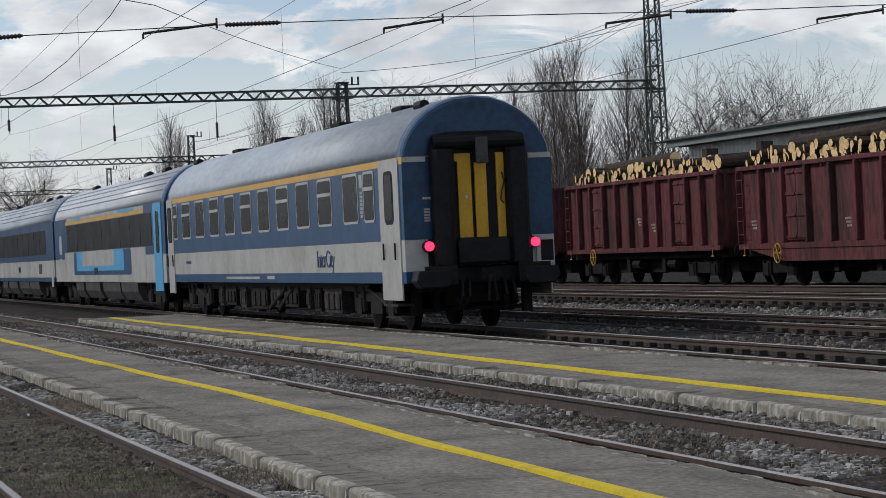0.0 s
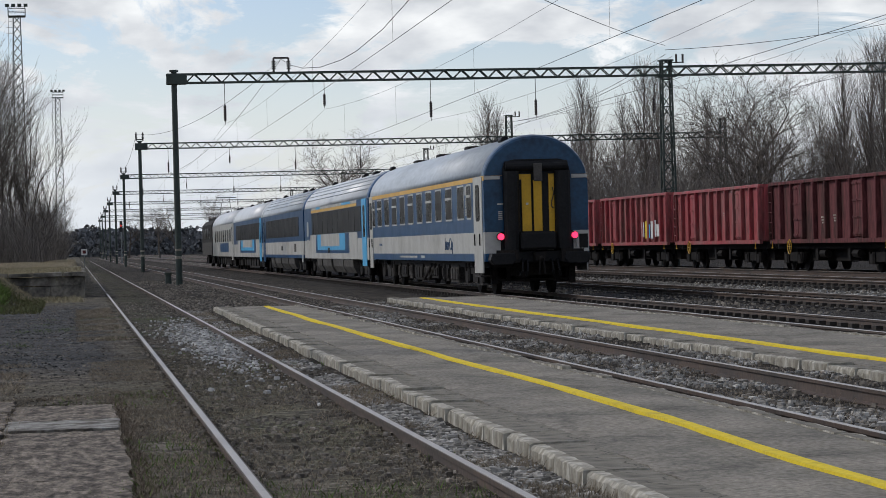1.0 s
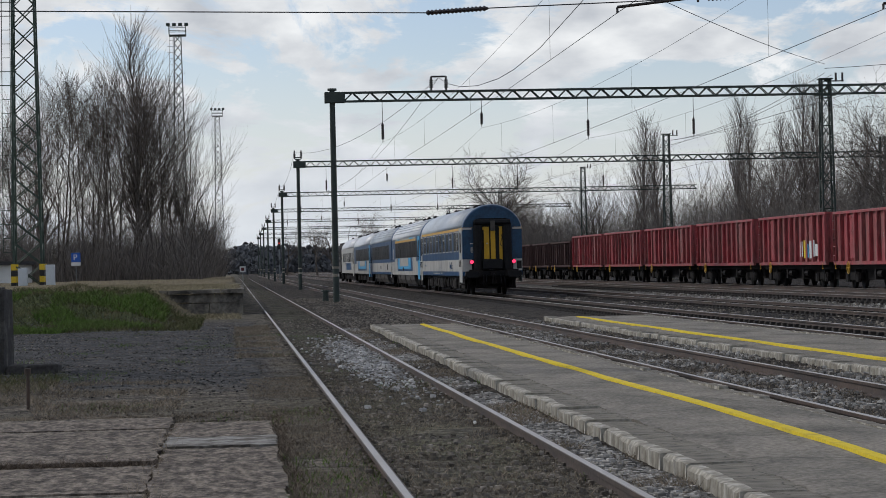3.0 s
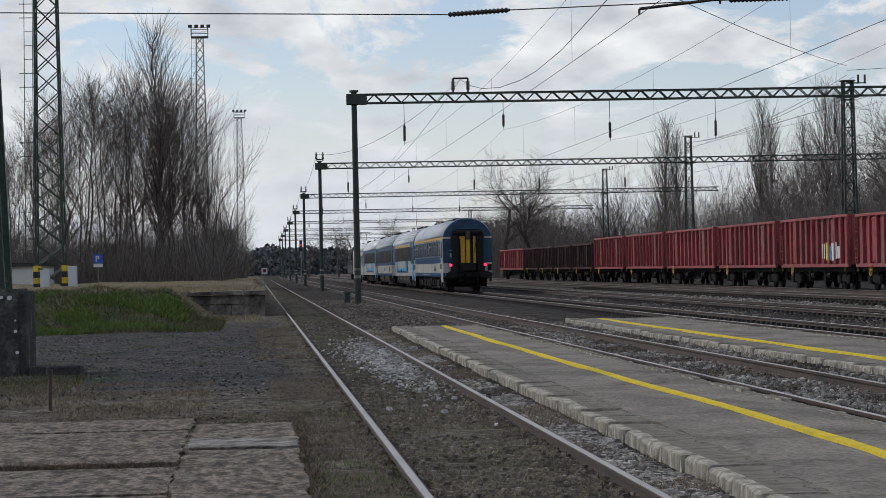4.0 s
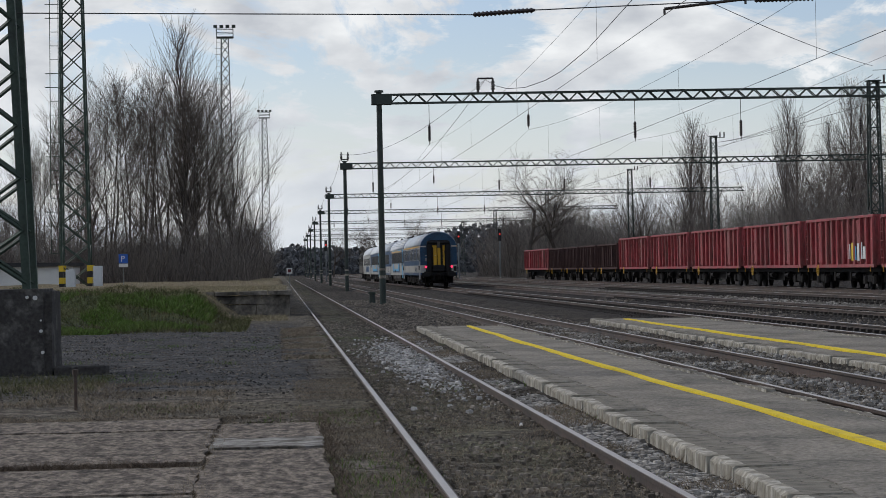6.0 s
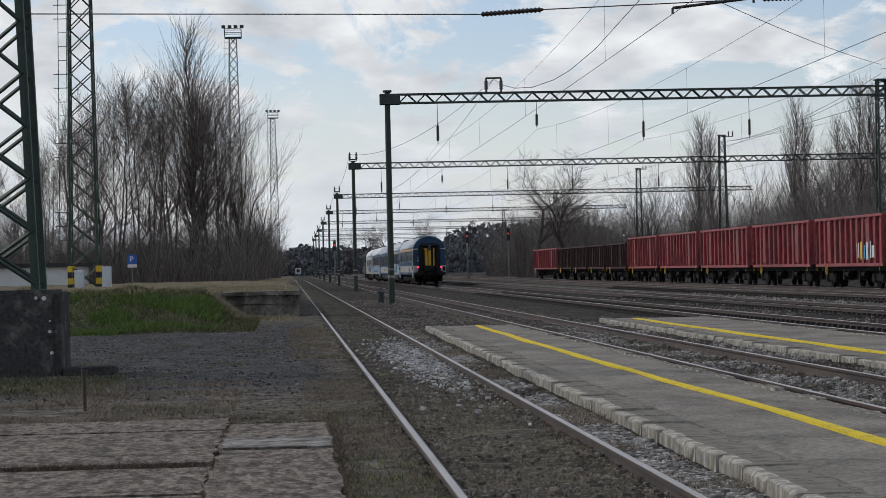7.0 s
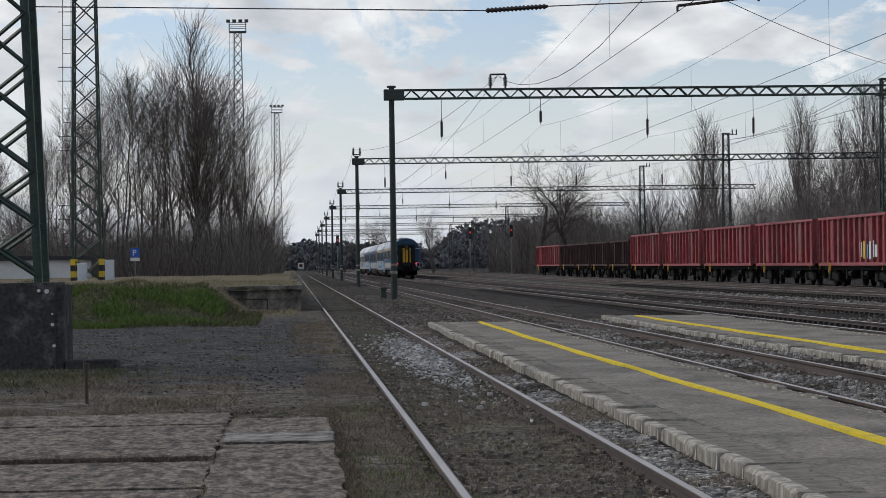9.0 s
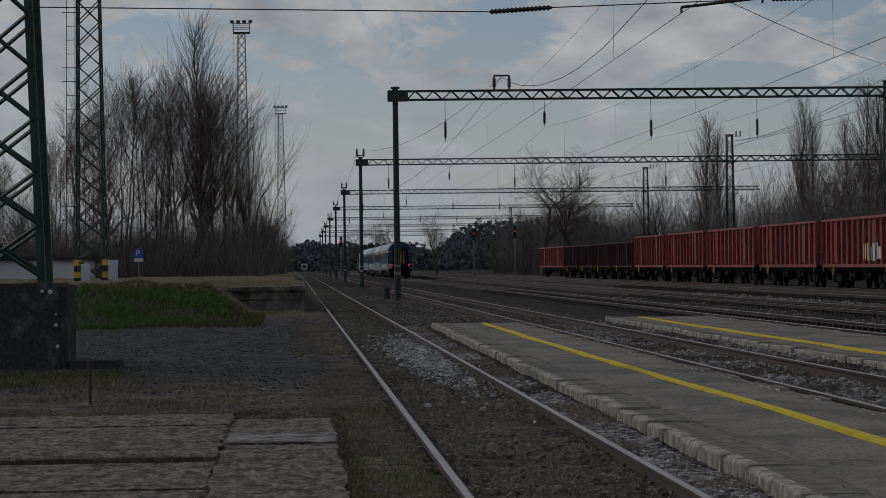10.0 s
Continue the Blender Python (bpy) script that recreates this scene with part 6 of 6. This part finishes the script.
LAB = {"poplar": "slim leafless poplar with upright twigs", "broad": "broad leafless tree with spreading crown", "clump": "leafless multi-stemmed tree with dense twigs", "grove": "tall leafless tree with upright stems and fine twigs"}
PROTO = {}
for kind, seeds in (("poplar", (1, 2)), ("broad", (3, 4, 8)), ("clump", (5, 6, 7)), ("grove", (11, 12, 13))):
    PROTO[kind] = [make_tree(kind, s, LAB[kind]) for s in seeds]
HEIGHT = {}
for kind, protos in PROTO.items():
    HEIGHT[kind] = [max(v.co.z for c in p.children for v in c.data.vertices) for p in protos]
TREES = [
    # behind the left yard
    ("grove", -17.4, 206, 15.8), ("grove", -14.2, 202, 18.0), ("grove", -11.4, 207, 19.0), ("grove", -8.9, 203, 18.4), ("poplar", -7.6, 206, 22.6),
    ("grove", -6.2, 206, 18.0), ("clump", -4.6, 208, 16.0), ("clump", -3.4, 206, 13.0), ("grove", -20.8, 214, 13.6), ("clump", -24.0, 220, 12.8), ("grove", -27.0, 225, 12.2),
    ("clump", -12.5, 226, 17.0), ("broad", -16.5, 216, 13.5), ("clump", -7.4, 220, 17.0), ("clump", -2.6, 225, 9.5), ("clump", -2.5, 260, 9.0), ("clump", -3.0, 300, 9.0), ("clump", -2.0, 350, 9.0),
    # behind the wagons
    ("poplar", 45.0, 270, 18.6), ("poplar", 47.2, 274, 17.2), ("poplar", 55.6, 270, 20.8), ("poplar", 57.8, 276, 19.0), ("broad", 28.4, 285, 15.8), ("broad", 31.5, 280, 14.5), ("broad", 24.0, 420, 12.0),
    ("clump", 38.0, 262, 13.5), ("clump", 41.5, 258, 13.0), ("clump", 50.0, 255, 14.5), ("broad", 52.0, 240, 15.0), ("poplar", 53.3, 230, 19.4), ("poplar", 55.5, 232, 18.4), ("clump", 49.0, 225, 14.0),
    ("broad", 53.5, 205, 15.5), ("broad", 52.0, 188, 16.2), ("broad", 45.2, 162, 13.6), ("broad", 49.5, 168, 14.2), ("clump", 47.2, 150, 12.4), ("poplar", 50.6, 150, 14.6), ("poplar", 52.8, 152, 15.6), ("poplar", 56.6, 150, 15.6),
    ("clump", 54.6, 154, 12.6), ("clump", 48.6, 158, 12.6), ("poplar", 51.7, 157, 14.8), ("poplar", 54.0, 159, 15.6), ("poplar", 57.6, 156, 15.0), ("poplar", 49.2, 155, 13.6), ("broad", 61.5, 151, 14.2), ("broad", 67.5, 150, 13.6), ("clump", 51.6, 160, 13.2), ("clump", 43.4, 156, 11.6), ("broad", 58.0, 152, 13.4), ("clump", 46.6, 172, 13.2), ("broad", 64.0, 150, 12.4), ("clump", 57.0, 165, 13.5), ("clump", 59.0, 142, 13.2), ("clump", 61.2, 140, 13.6), ("clump", 63.4, 142, 13.8), ("clump", 65.8, 140, 12.4), ("clump", 69.0, 142, 10.8), ("clump", 72.0, 140, 11.0), ("clump", 75.0, 140, 10.6),
    ("clump", 60.0, 200, 14.0), ("broad", 62.0, 245, 15.0), ("clump", 66.0, 260, 14.0), ("poplar", 60.2, 268, 18.0), ("poplar", 68.0, 262, 18.0), ("clump", 57.5, 180, 12.5), ("clump", 44.0, 205, 10.5), ("clump", 47.0, 190, 10.5),
    ("broad", 17.5, 520, 13.0), ("broad", 12.0, 560, 12.0), ("broad", 22.0, 540, 13.0), ("broad", 30.0, 520, 12.0), ("clump", 34.0, 300, 11.0), ("clump", 37.0, 320, 12.0), ("clump", 31.0, 330, 11.0),
]
rnd_t = random.Random(77)
used = {}
for i, (kind, x, y, h) in enumerate(TREES):
    k = i % len(PROTO[kind])
    proto = PROTO[kind][k]
    s = h / HEIGHT[kind][k]
    m = pose(x, y, ground_z(x, y) if x < 33 else -0.1, 0, 0, rnd_t.uniform(0, 360))
    if (kind, k) not in used:
        used[(kind, k)] = True
        ob = proto
        ob.matrix_basis = m
    else:
        ob = copy_thing(proto, m)
    ob.scale = (s * rnd_t.uniform(0.9, 1.1), s * rnd_t.uniform(0.9, 1.1), s)


# ---- thickets, far woods, grass and ballast: too many to count ----
def sticks(name, label, material, items, category):
    """items: base, tip, radius."""
    verts, faces = [], []
    for a, b, r in items:
        s = len(verts)
        for k in range(3):
            t = 2.1 * k
            verts.append((a[0] + r * math.cos(t), a[1] + r * math.sin(t), a[2]))
        verts.append(tuple(b))
        faces += [(s, s + 1, s + 3), (s + 1, s + 2, s + 3), (s + 2, s, s + 3)]
    me = bpy.data.meshes.new(name)
    me.from_pydata(verts, [], faces)
    me.materials.append(material)
    return tagged(new(name, me), label, category, kind="stuff")


def thicket(name, label, n, place, height, seed):
    rnd = random.Random(seed)
    items = []
    for _ in range(n):
        x, y = place(rnd)
        z = ground_z(x, y) if -25 < x < 33 else -0.1
        h = height(x, y) * (0.25 + 0.95 * rnd.random() ** 1.7)
        lean = rnd.gauss(0, 0.3), rnd.gauss(0, 0.3)
        base = (x, y, z - 0.1)
        tip = (x + lean[0] * h, y + lean[1] * h, z + h)
        r = rnd.uniform(0.014, 0.036) * (y / 220)
        items.append((base, tip, r))
        for _ in range(6):
            u = rnd.uniform(0.2, 0.95)
            p = tuple(base[i] + (tip[i] - base[i]) * u for i in range(3))
            ln = h * rnd.uniform(0.15, 0.5)
            items.append((p, (p[0] + rnd.gauss(0, 0.6) * ln, p[1] + rnd.gauss(0, 0.6) * ln, p[2] + ln * rnd.uniform(0.3, 1.0)), r * 0.75))
    sticks(name, label, M_THICKET, items, "thicket")


thicket("thicket", "dense bare brown thicket under the trees", 6500, lambda r: (r.uniform(-26, -2.4), r.uniform(188, 232)), lambda x, y: 4.6 + 1.8 * noise.noise((x * 0.4, y * 0.1, 2.0)), 11)
thicket("thicket", "bare hedge growing along the siding", 6000, lambda r: (r.uniform(-7, -1.0) - 1.0, r.uniform(225, 520)), lambda x, y: 4.6 + 2.0 * noise.noise((x * 0.3, y * 0.03, 9.0)), 12)
thicket("thicket", "dense bare scrub behind the goods wagons", 15500, lambda r: (r.uniform(40, 76), r.uniform(165, 290)), lambda x, y: 6.8 + 2.4 * noise.noise((x * 0.15, y * 0.06, 5.0)), 13)
thicket("thicket", "bare scrub behind the far goods wagons", 6000, lambda r: (r.uniform(33, 48), r.uniform(280, 420)), lambda x, y: 7.5 + 2.5 * noise.noise((x * 0.15, y * 0.06, 5.0)), 14)
thicket("thicket", "bare scrub beside the long warehouse", 5000, lambda r: (r.uniform(42, 78), r.uniform(104, 165)), lambda x, y: 5.5 + 1.5 * noise.noise((x * 0.15, y * 0.06, 5.0)), 15)


def far_woods():
    rnd = random.Random(21)
    verts, faces = [], []
    def crest(x):
        hill = 7.0 * smooth(48, 60, x) * smooth(110, 85, x)
        return max(3.0, 8.0 + 5.0 * noise.noise((x * 0.035, 3.0, 0.0)) + 3.0 * noise.noise((x * 0.12, 5.0, 0.0)) + hill)

    for i in range(310):
        x0, x1 = -70 + 0.8 * i, -70 + 0.8 * (i + 1)
        s = len(verts)
        verts += [(x0, 905, -1), (x1, 905, -1), (x1, 905, crest(x1) * 0.86), (x0, 905, crest(x0) * 0.86 + rnd.uniform(-0.5, 0.7))]
        faces.append((s, s + 1, s + 2, s + 3))
    for _ in range(14000):
        x, y = rnd.uniform(-60, 170), rnd.uniform(760, 900)
        z = rnd.uniform(0, 1) ** 0.7 * crest(x)
        r = rnd.uniform(0.45, 1.05)
        s = len(verts)
        for k in range(4):
            a = rnd.uniform(0, 6.28)
            verts.append((x + r * math.cos(a), y + r * math.sin(a), z + rnd.uniform(-r, r)))
        verts.append((x, y, z + r))
        faces += [(s, s + 1, s + 4), (s + 1, s + 2, s + 4), (s + 2, s + 3, s + 4), (s + 3, s, s + 4), (s, s + 2, s + 1)]
    me = bpy.data.meshes.new("far_woods")
    me.from_pydata(verts, [], faces)
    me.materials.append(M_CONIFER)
    tagged(new("far_woods", me), "woods along the distant skyline, coloured blue-grey for haze", "woods", kind="stuff")


far_woods()
# houses on the slope behind the yard
for x, y, z, w in ((59.0, 640, 3.6, 7.0), (66.0, 655, 5.0, 6.0), (54.5, 630, 2.4, 5.0)):
    hs = thing("distant_house", "small pale house far off among trees", "house", pose(x, y, 0), "distant houses")
    bm = bmesh.new()
    box(bm, -w / 2, w / 2, -3, 3, -0.5, z + 2.5)
    part("wall", bm, M_PLAINWHITE, hs)
    bm = bmesh.new()
    loft(bm, [(-w / 2 - 0.4, z + 2.5), (w / 2 + 0.4, z + 2.5), (0, z + 5.0)], (-3.3, 3.3))
    part("roof", bm, M_DRUM, hs)


def blades(name, label, material, n, place, hmin, hmax, wide, seed, lean=0.5):
    rnd = random.Random(seed)
    verts, faces = [], []
    for _ in range(n):
        x, y = place(rnd)
        z = ground_z(x, y)
        h, a = rnd.uniform(hmin, hmax), rnd.uniform(0, 6.28)
        w = wide * rnd.uniform(0.6, 1.2)
        s = len(verts)
        dx, dy = math.cos(a) * w, math.sin(a) * w
        tx, ty = rnd.gauss(0, lean) * h, rnd.gauss(0, lean) * h
        verts += [(x - dx, y - dy, z - 0.02), (x + dx, y + dy, z - 0.02), (x + tx, y + ty, z + h)]
        faces.append((s, s + 1, s + 2))
    me = bpy.data.meshes.new(name)
    me.from_pydata(verts, [], faces)
    me.materials.append(material)
    tagged(new(name, me), label, "grass", kind="stuff")


def clustered(x0, x1, y0, y1, thr, sc, near=1.0):
    def f(r):
        for _ in range(30):
            x, y = r.uniform(x0, x1), y0 + (y1 - y0) * r.random() ** near
            if noise.noise((x * sc, y * sc * 0.6, 3.0)) > thr:
                return x, y
        return x, y
    return f


blades("grass", "fresh green grass on the mound", M_GRASS, 26000, clustered(-9.5, -1.9, 62.5, 73.5, -0.05, 0.6), 0.04, 0.17, 0.015, 31, 0.8)
blades("grass", "short olive grass over the mound", M_OLIVE, 30000, clustered(-9.5, -0.9, 62.8, 80.0, -0.7, 0.8), 0.03, 0.13, 0.016, 39, 0.8)
blades("grass", "short dead grass between the siding rails", M_DRYGRASS, 20000, clustered(1.1, 2.45, 11, 36, -0.35, 0.9, 1.5), 0.012, 0.045, 0.005, 32, 1.4)
blades("grass", "short dead grass beside the siding", M_DRYGRASS, 34000, clustered(0.15, 0.98, 11, 34, -0.35, 0.8, 1.3), 0.006, 0.032, 0.005, 33, 1.5)
blades("grass", "patch of dead grass along the cinder yard", M_DRYGRASS, 9000, clustered(0.0, 0.85, 42, 66, -0.2, 0.8), 0.015, 0.06, 0.008, 54, 1.3)
blades("grass", "dead grass creeping over the slab rims", M_DEAD, 9000, lambda r: (r.gauss(0.3, 0.12), r.uniform(12, 25.5)), 0.008, 0.04, 0.005, 55, 1.5)
blades("grass", "dead grass along the far slab rim", M_DRYGRASS, 6000, lambda r: (r.uniform(-5.5, 0.3), r.gauss(25.6, 0.22)), 0.008, 0.04, 0.005, 56, 1.5)
blades("grass", "dry weeds along the platform foot", M_DRYGRASS, 12000, clustered(2.62, 3.04, 11, 62, 0.1, 1.2, 1.4), 0.02, 0.10, 0.005, 34, 1.0)
blades("grass", "dead grass round the slabs and stake", M_DRYGRASS, 16000, clustered(-5.5, -0.6, 25.3, 34, -0.1, 0.7), 0.015, 0.07, 0.006, 35, 1.4)
blades("grass", "dead brown weeds in the yard", M_DEAD, 36000, clustered(0.3, 3.3, 13, 45, -0.1, 1.3, 1.5), 0.006, 0.022, 0.005, 40, 2.2)
blades("grass", "sparse green tufts by the tracks", M_GRASS, 5000, clustered(-4.5, 3.2, 14, 60, 0.28, 0.7, 1.4), 0.015, 0.06, 0.006, 36, 0.9)
blades("grass", "dead weeds in the open joint of the slabs", M_DEAD, 5000, lambda r: (r.uniform(-5.5, -0.7), r.gauss(19.48, 0.09)), 0.02, 0.09, 0.006, 51, 1.3)
blades("grass", "dry weeds standing in the slab joint", M_DRYGRASS, 1300, lambda r: (r.gauss(-0.61, 0.06), r.uniform(14, 25.5)), 0.015, 0.09, 0.004, 52, 0.9)
blades("grass", "low grass at the foot of the foundation", M_OLIVE, 7000, lambda r: (r.uniform(-6.5, -2.4), r.gauss(34.0, 1.6)), 0.02, 0.09, 0.008, 53, 0.9)
blades("grass", "dry grass on the loading ramp", M_STRAW, 34000, clustered(-9, 0.2, 75.5, 110, -0.5, 0.5), 0.03, 0.13, 0.014, 37, 0.8)
blades("grass", "dry weeds in the platform track", M_DRYGRASS, 14000, clustered(5.4, 7.9, 14, 64, 0.0, 0.9, 1.4), 0.02, 0.07, 0.006, 38, 1.0)


def stones(name, label, material, n, place, smin, smax, seed):
    """Angular broken stones; joined, as nobody could count them."""
    rnd = random.Random(seed)
    verts, faces = [], []
    cube = ((-1, -1, -1), (1, -1, -1), (1, 1, -1), (-1, 1, -1), (-1, -1, 1), (1, -1, 1), (1, 1, 1), (-1, 1, 1))
    quads = ((3, 2, 1, 0), (4, 5, 6, 7), (0, 1, 5, 4), (1, 2, 6, 5), (2, 3, 7, 6), (3, 0, 4, 7))
    for _ in range(n):
        x, y = place(rnd)
        r = rnd.uniform(smin, smax) * (0.6 + 0.8 * rnd.random() ** 2)
        z = ground_z(x, y) + r * 0.25
        a = rnd.uniform(0, 6.28)
        c, s_ = math.cos(a), math.sin(a)
        s = len(verts)
        for cx, cy, cz in cube:
            k = rnd.uniform(0.55, 1.0)
            top = 0.75 if cz > 0 else 1.0
            px, py, pz = cx * r * k * top, cy * r * 0.75 * rnd.uniform(0.6, 1) * top, cz * r * 0.6 * rnd.uniform(0.6, 1.0)
            verts.append((x + px * c - py * s_, y + px * s_ + py * c, z + pz))
        faces += [tuple(s + i for i in q) for q in quads]
    me = bpy.data.meshes.new(name)
    me.from_pydata(verts, [], faces)
    me.materials.append(material)
    tagged(new(name, me), label, "ballast", kind="stuff")


stones("ballast", "pale broken ballast beside the siding rail", M_BALLAST, 15000, clustered(2.58, 3.02, 12, 62, -0.2, 0.7, 1.3), 0.016, 0.036, 41)
stones("ballast", "brown ballast beside and under the siding", M_BALLAST2, 6500, clustered(0.9, 3.0, 12, 75, -0.3, 0.4, 1.4), 0.014, 0.032, 42)
stones("ballast", "heap of white crushed stone between the rails", M_WHITESTONE, 2600, lambda r: (r.gauss(2.15, 0.28), r.gauss(41.5, 5.5)), 0.018, 0.04, 43)
stones("ballast", "mixed ballast of the platform track", M_BALLAST2, 11000, clustered(5.25, 8.0, 12, 90, -0.5, 0.5, 1.5), 0.016, 0.038, 44)
stones("ballast", "large pale stones in the platform track", M_BALLAST, 12000, clustered(5.3, 8.0, 12, 64, -0.05, 0.6, 1.5), 0.016, 0.042, 45)
stones("ballast", "grey ballast between the yard tracks", M_BALLAST2, 10000, clustered(13.3, 27.0, 26, 120, -0.2, 0.3, 1.4), 0.03, 0.06, 46)
stones("ballast", "pale gravel strip between the yard tracks", M_BALLAST, 4500, clustered(17.9, 19.7, 30, 120, -0.25, 0.3, 1.4), 0.025, 0.055, 47)
stones("ballast", "loose gravel of the cinder yard", M_BALLAST2, 9000, clustered(-6.0, 0.8, 26, 72, -0.2, 0.9, 1.2), 0.006, 0.02, 48)
stones("ballast", "black cinder lumps over the yard", M_CINDER, 5000, clustered(-6.0, 0.4, 30, 68, -0.1, 1.1, 1.1), 0.006, 0.018, 50)
stones("ballast", "brown crumbs of broken concrete on the slabs", M_CRUMB, 22000, clustered(-5.0, 0.3, 12.5, 26, -0.15, 1.6, 1.2), 0.005, 0.017, 57)
stones("ballast", "gravel round the gantry post", M_BALLAST2, 6000, clustered(2.8, 5.6, 60, 125, -0.3, 0.4), 0.02, 0.045, 49)

STONES = [chipped_stone(i, 0.42, 0.98, 0.3) for i in range(9)]
NARROW = [chipped_stone(40 + i, 0.30, 0.98, 0.3) for i in range(8)]
FLAT = [chipped_stone(20 + i, 0.13, 0.98, 0.3) for i in range(6)]
lay_edge(platform_1, edge1, 6.0, 60.0, False, STONES, 143)
lay_edge(platform_1, edge1r, 6.0, 60.0, True, FLAT, 243)
lay_edge(platform_2, edge2, 6.0, 64.0, False, NARROW, 342)
lay_edge(platform_2, edge2r, 6.0, 64.0, True, FLAT, 443)


def motions():
    for ob, dy in TRAIN:
        walk(ob, [(t, pose(TRAIN_X, y + dy, 0)) for t, y in TRAIN_ROWS])


motions()
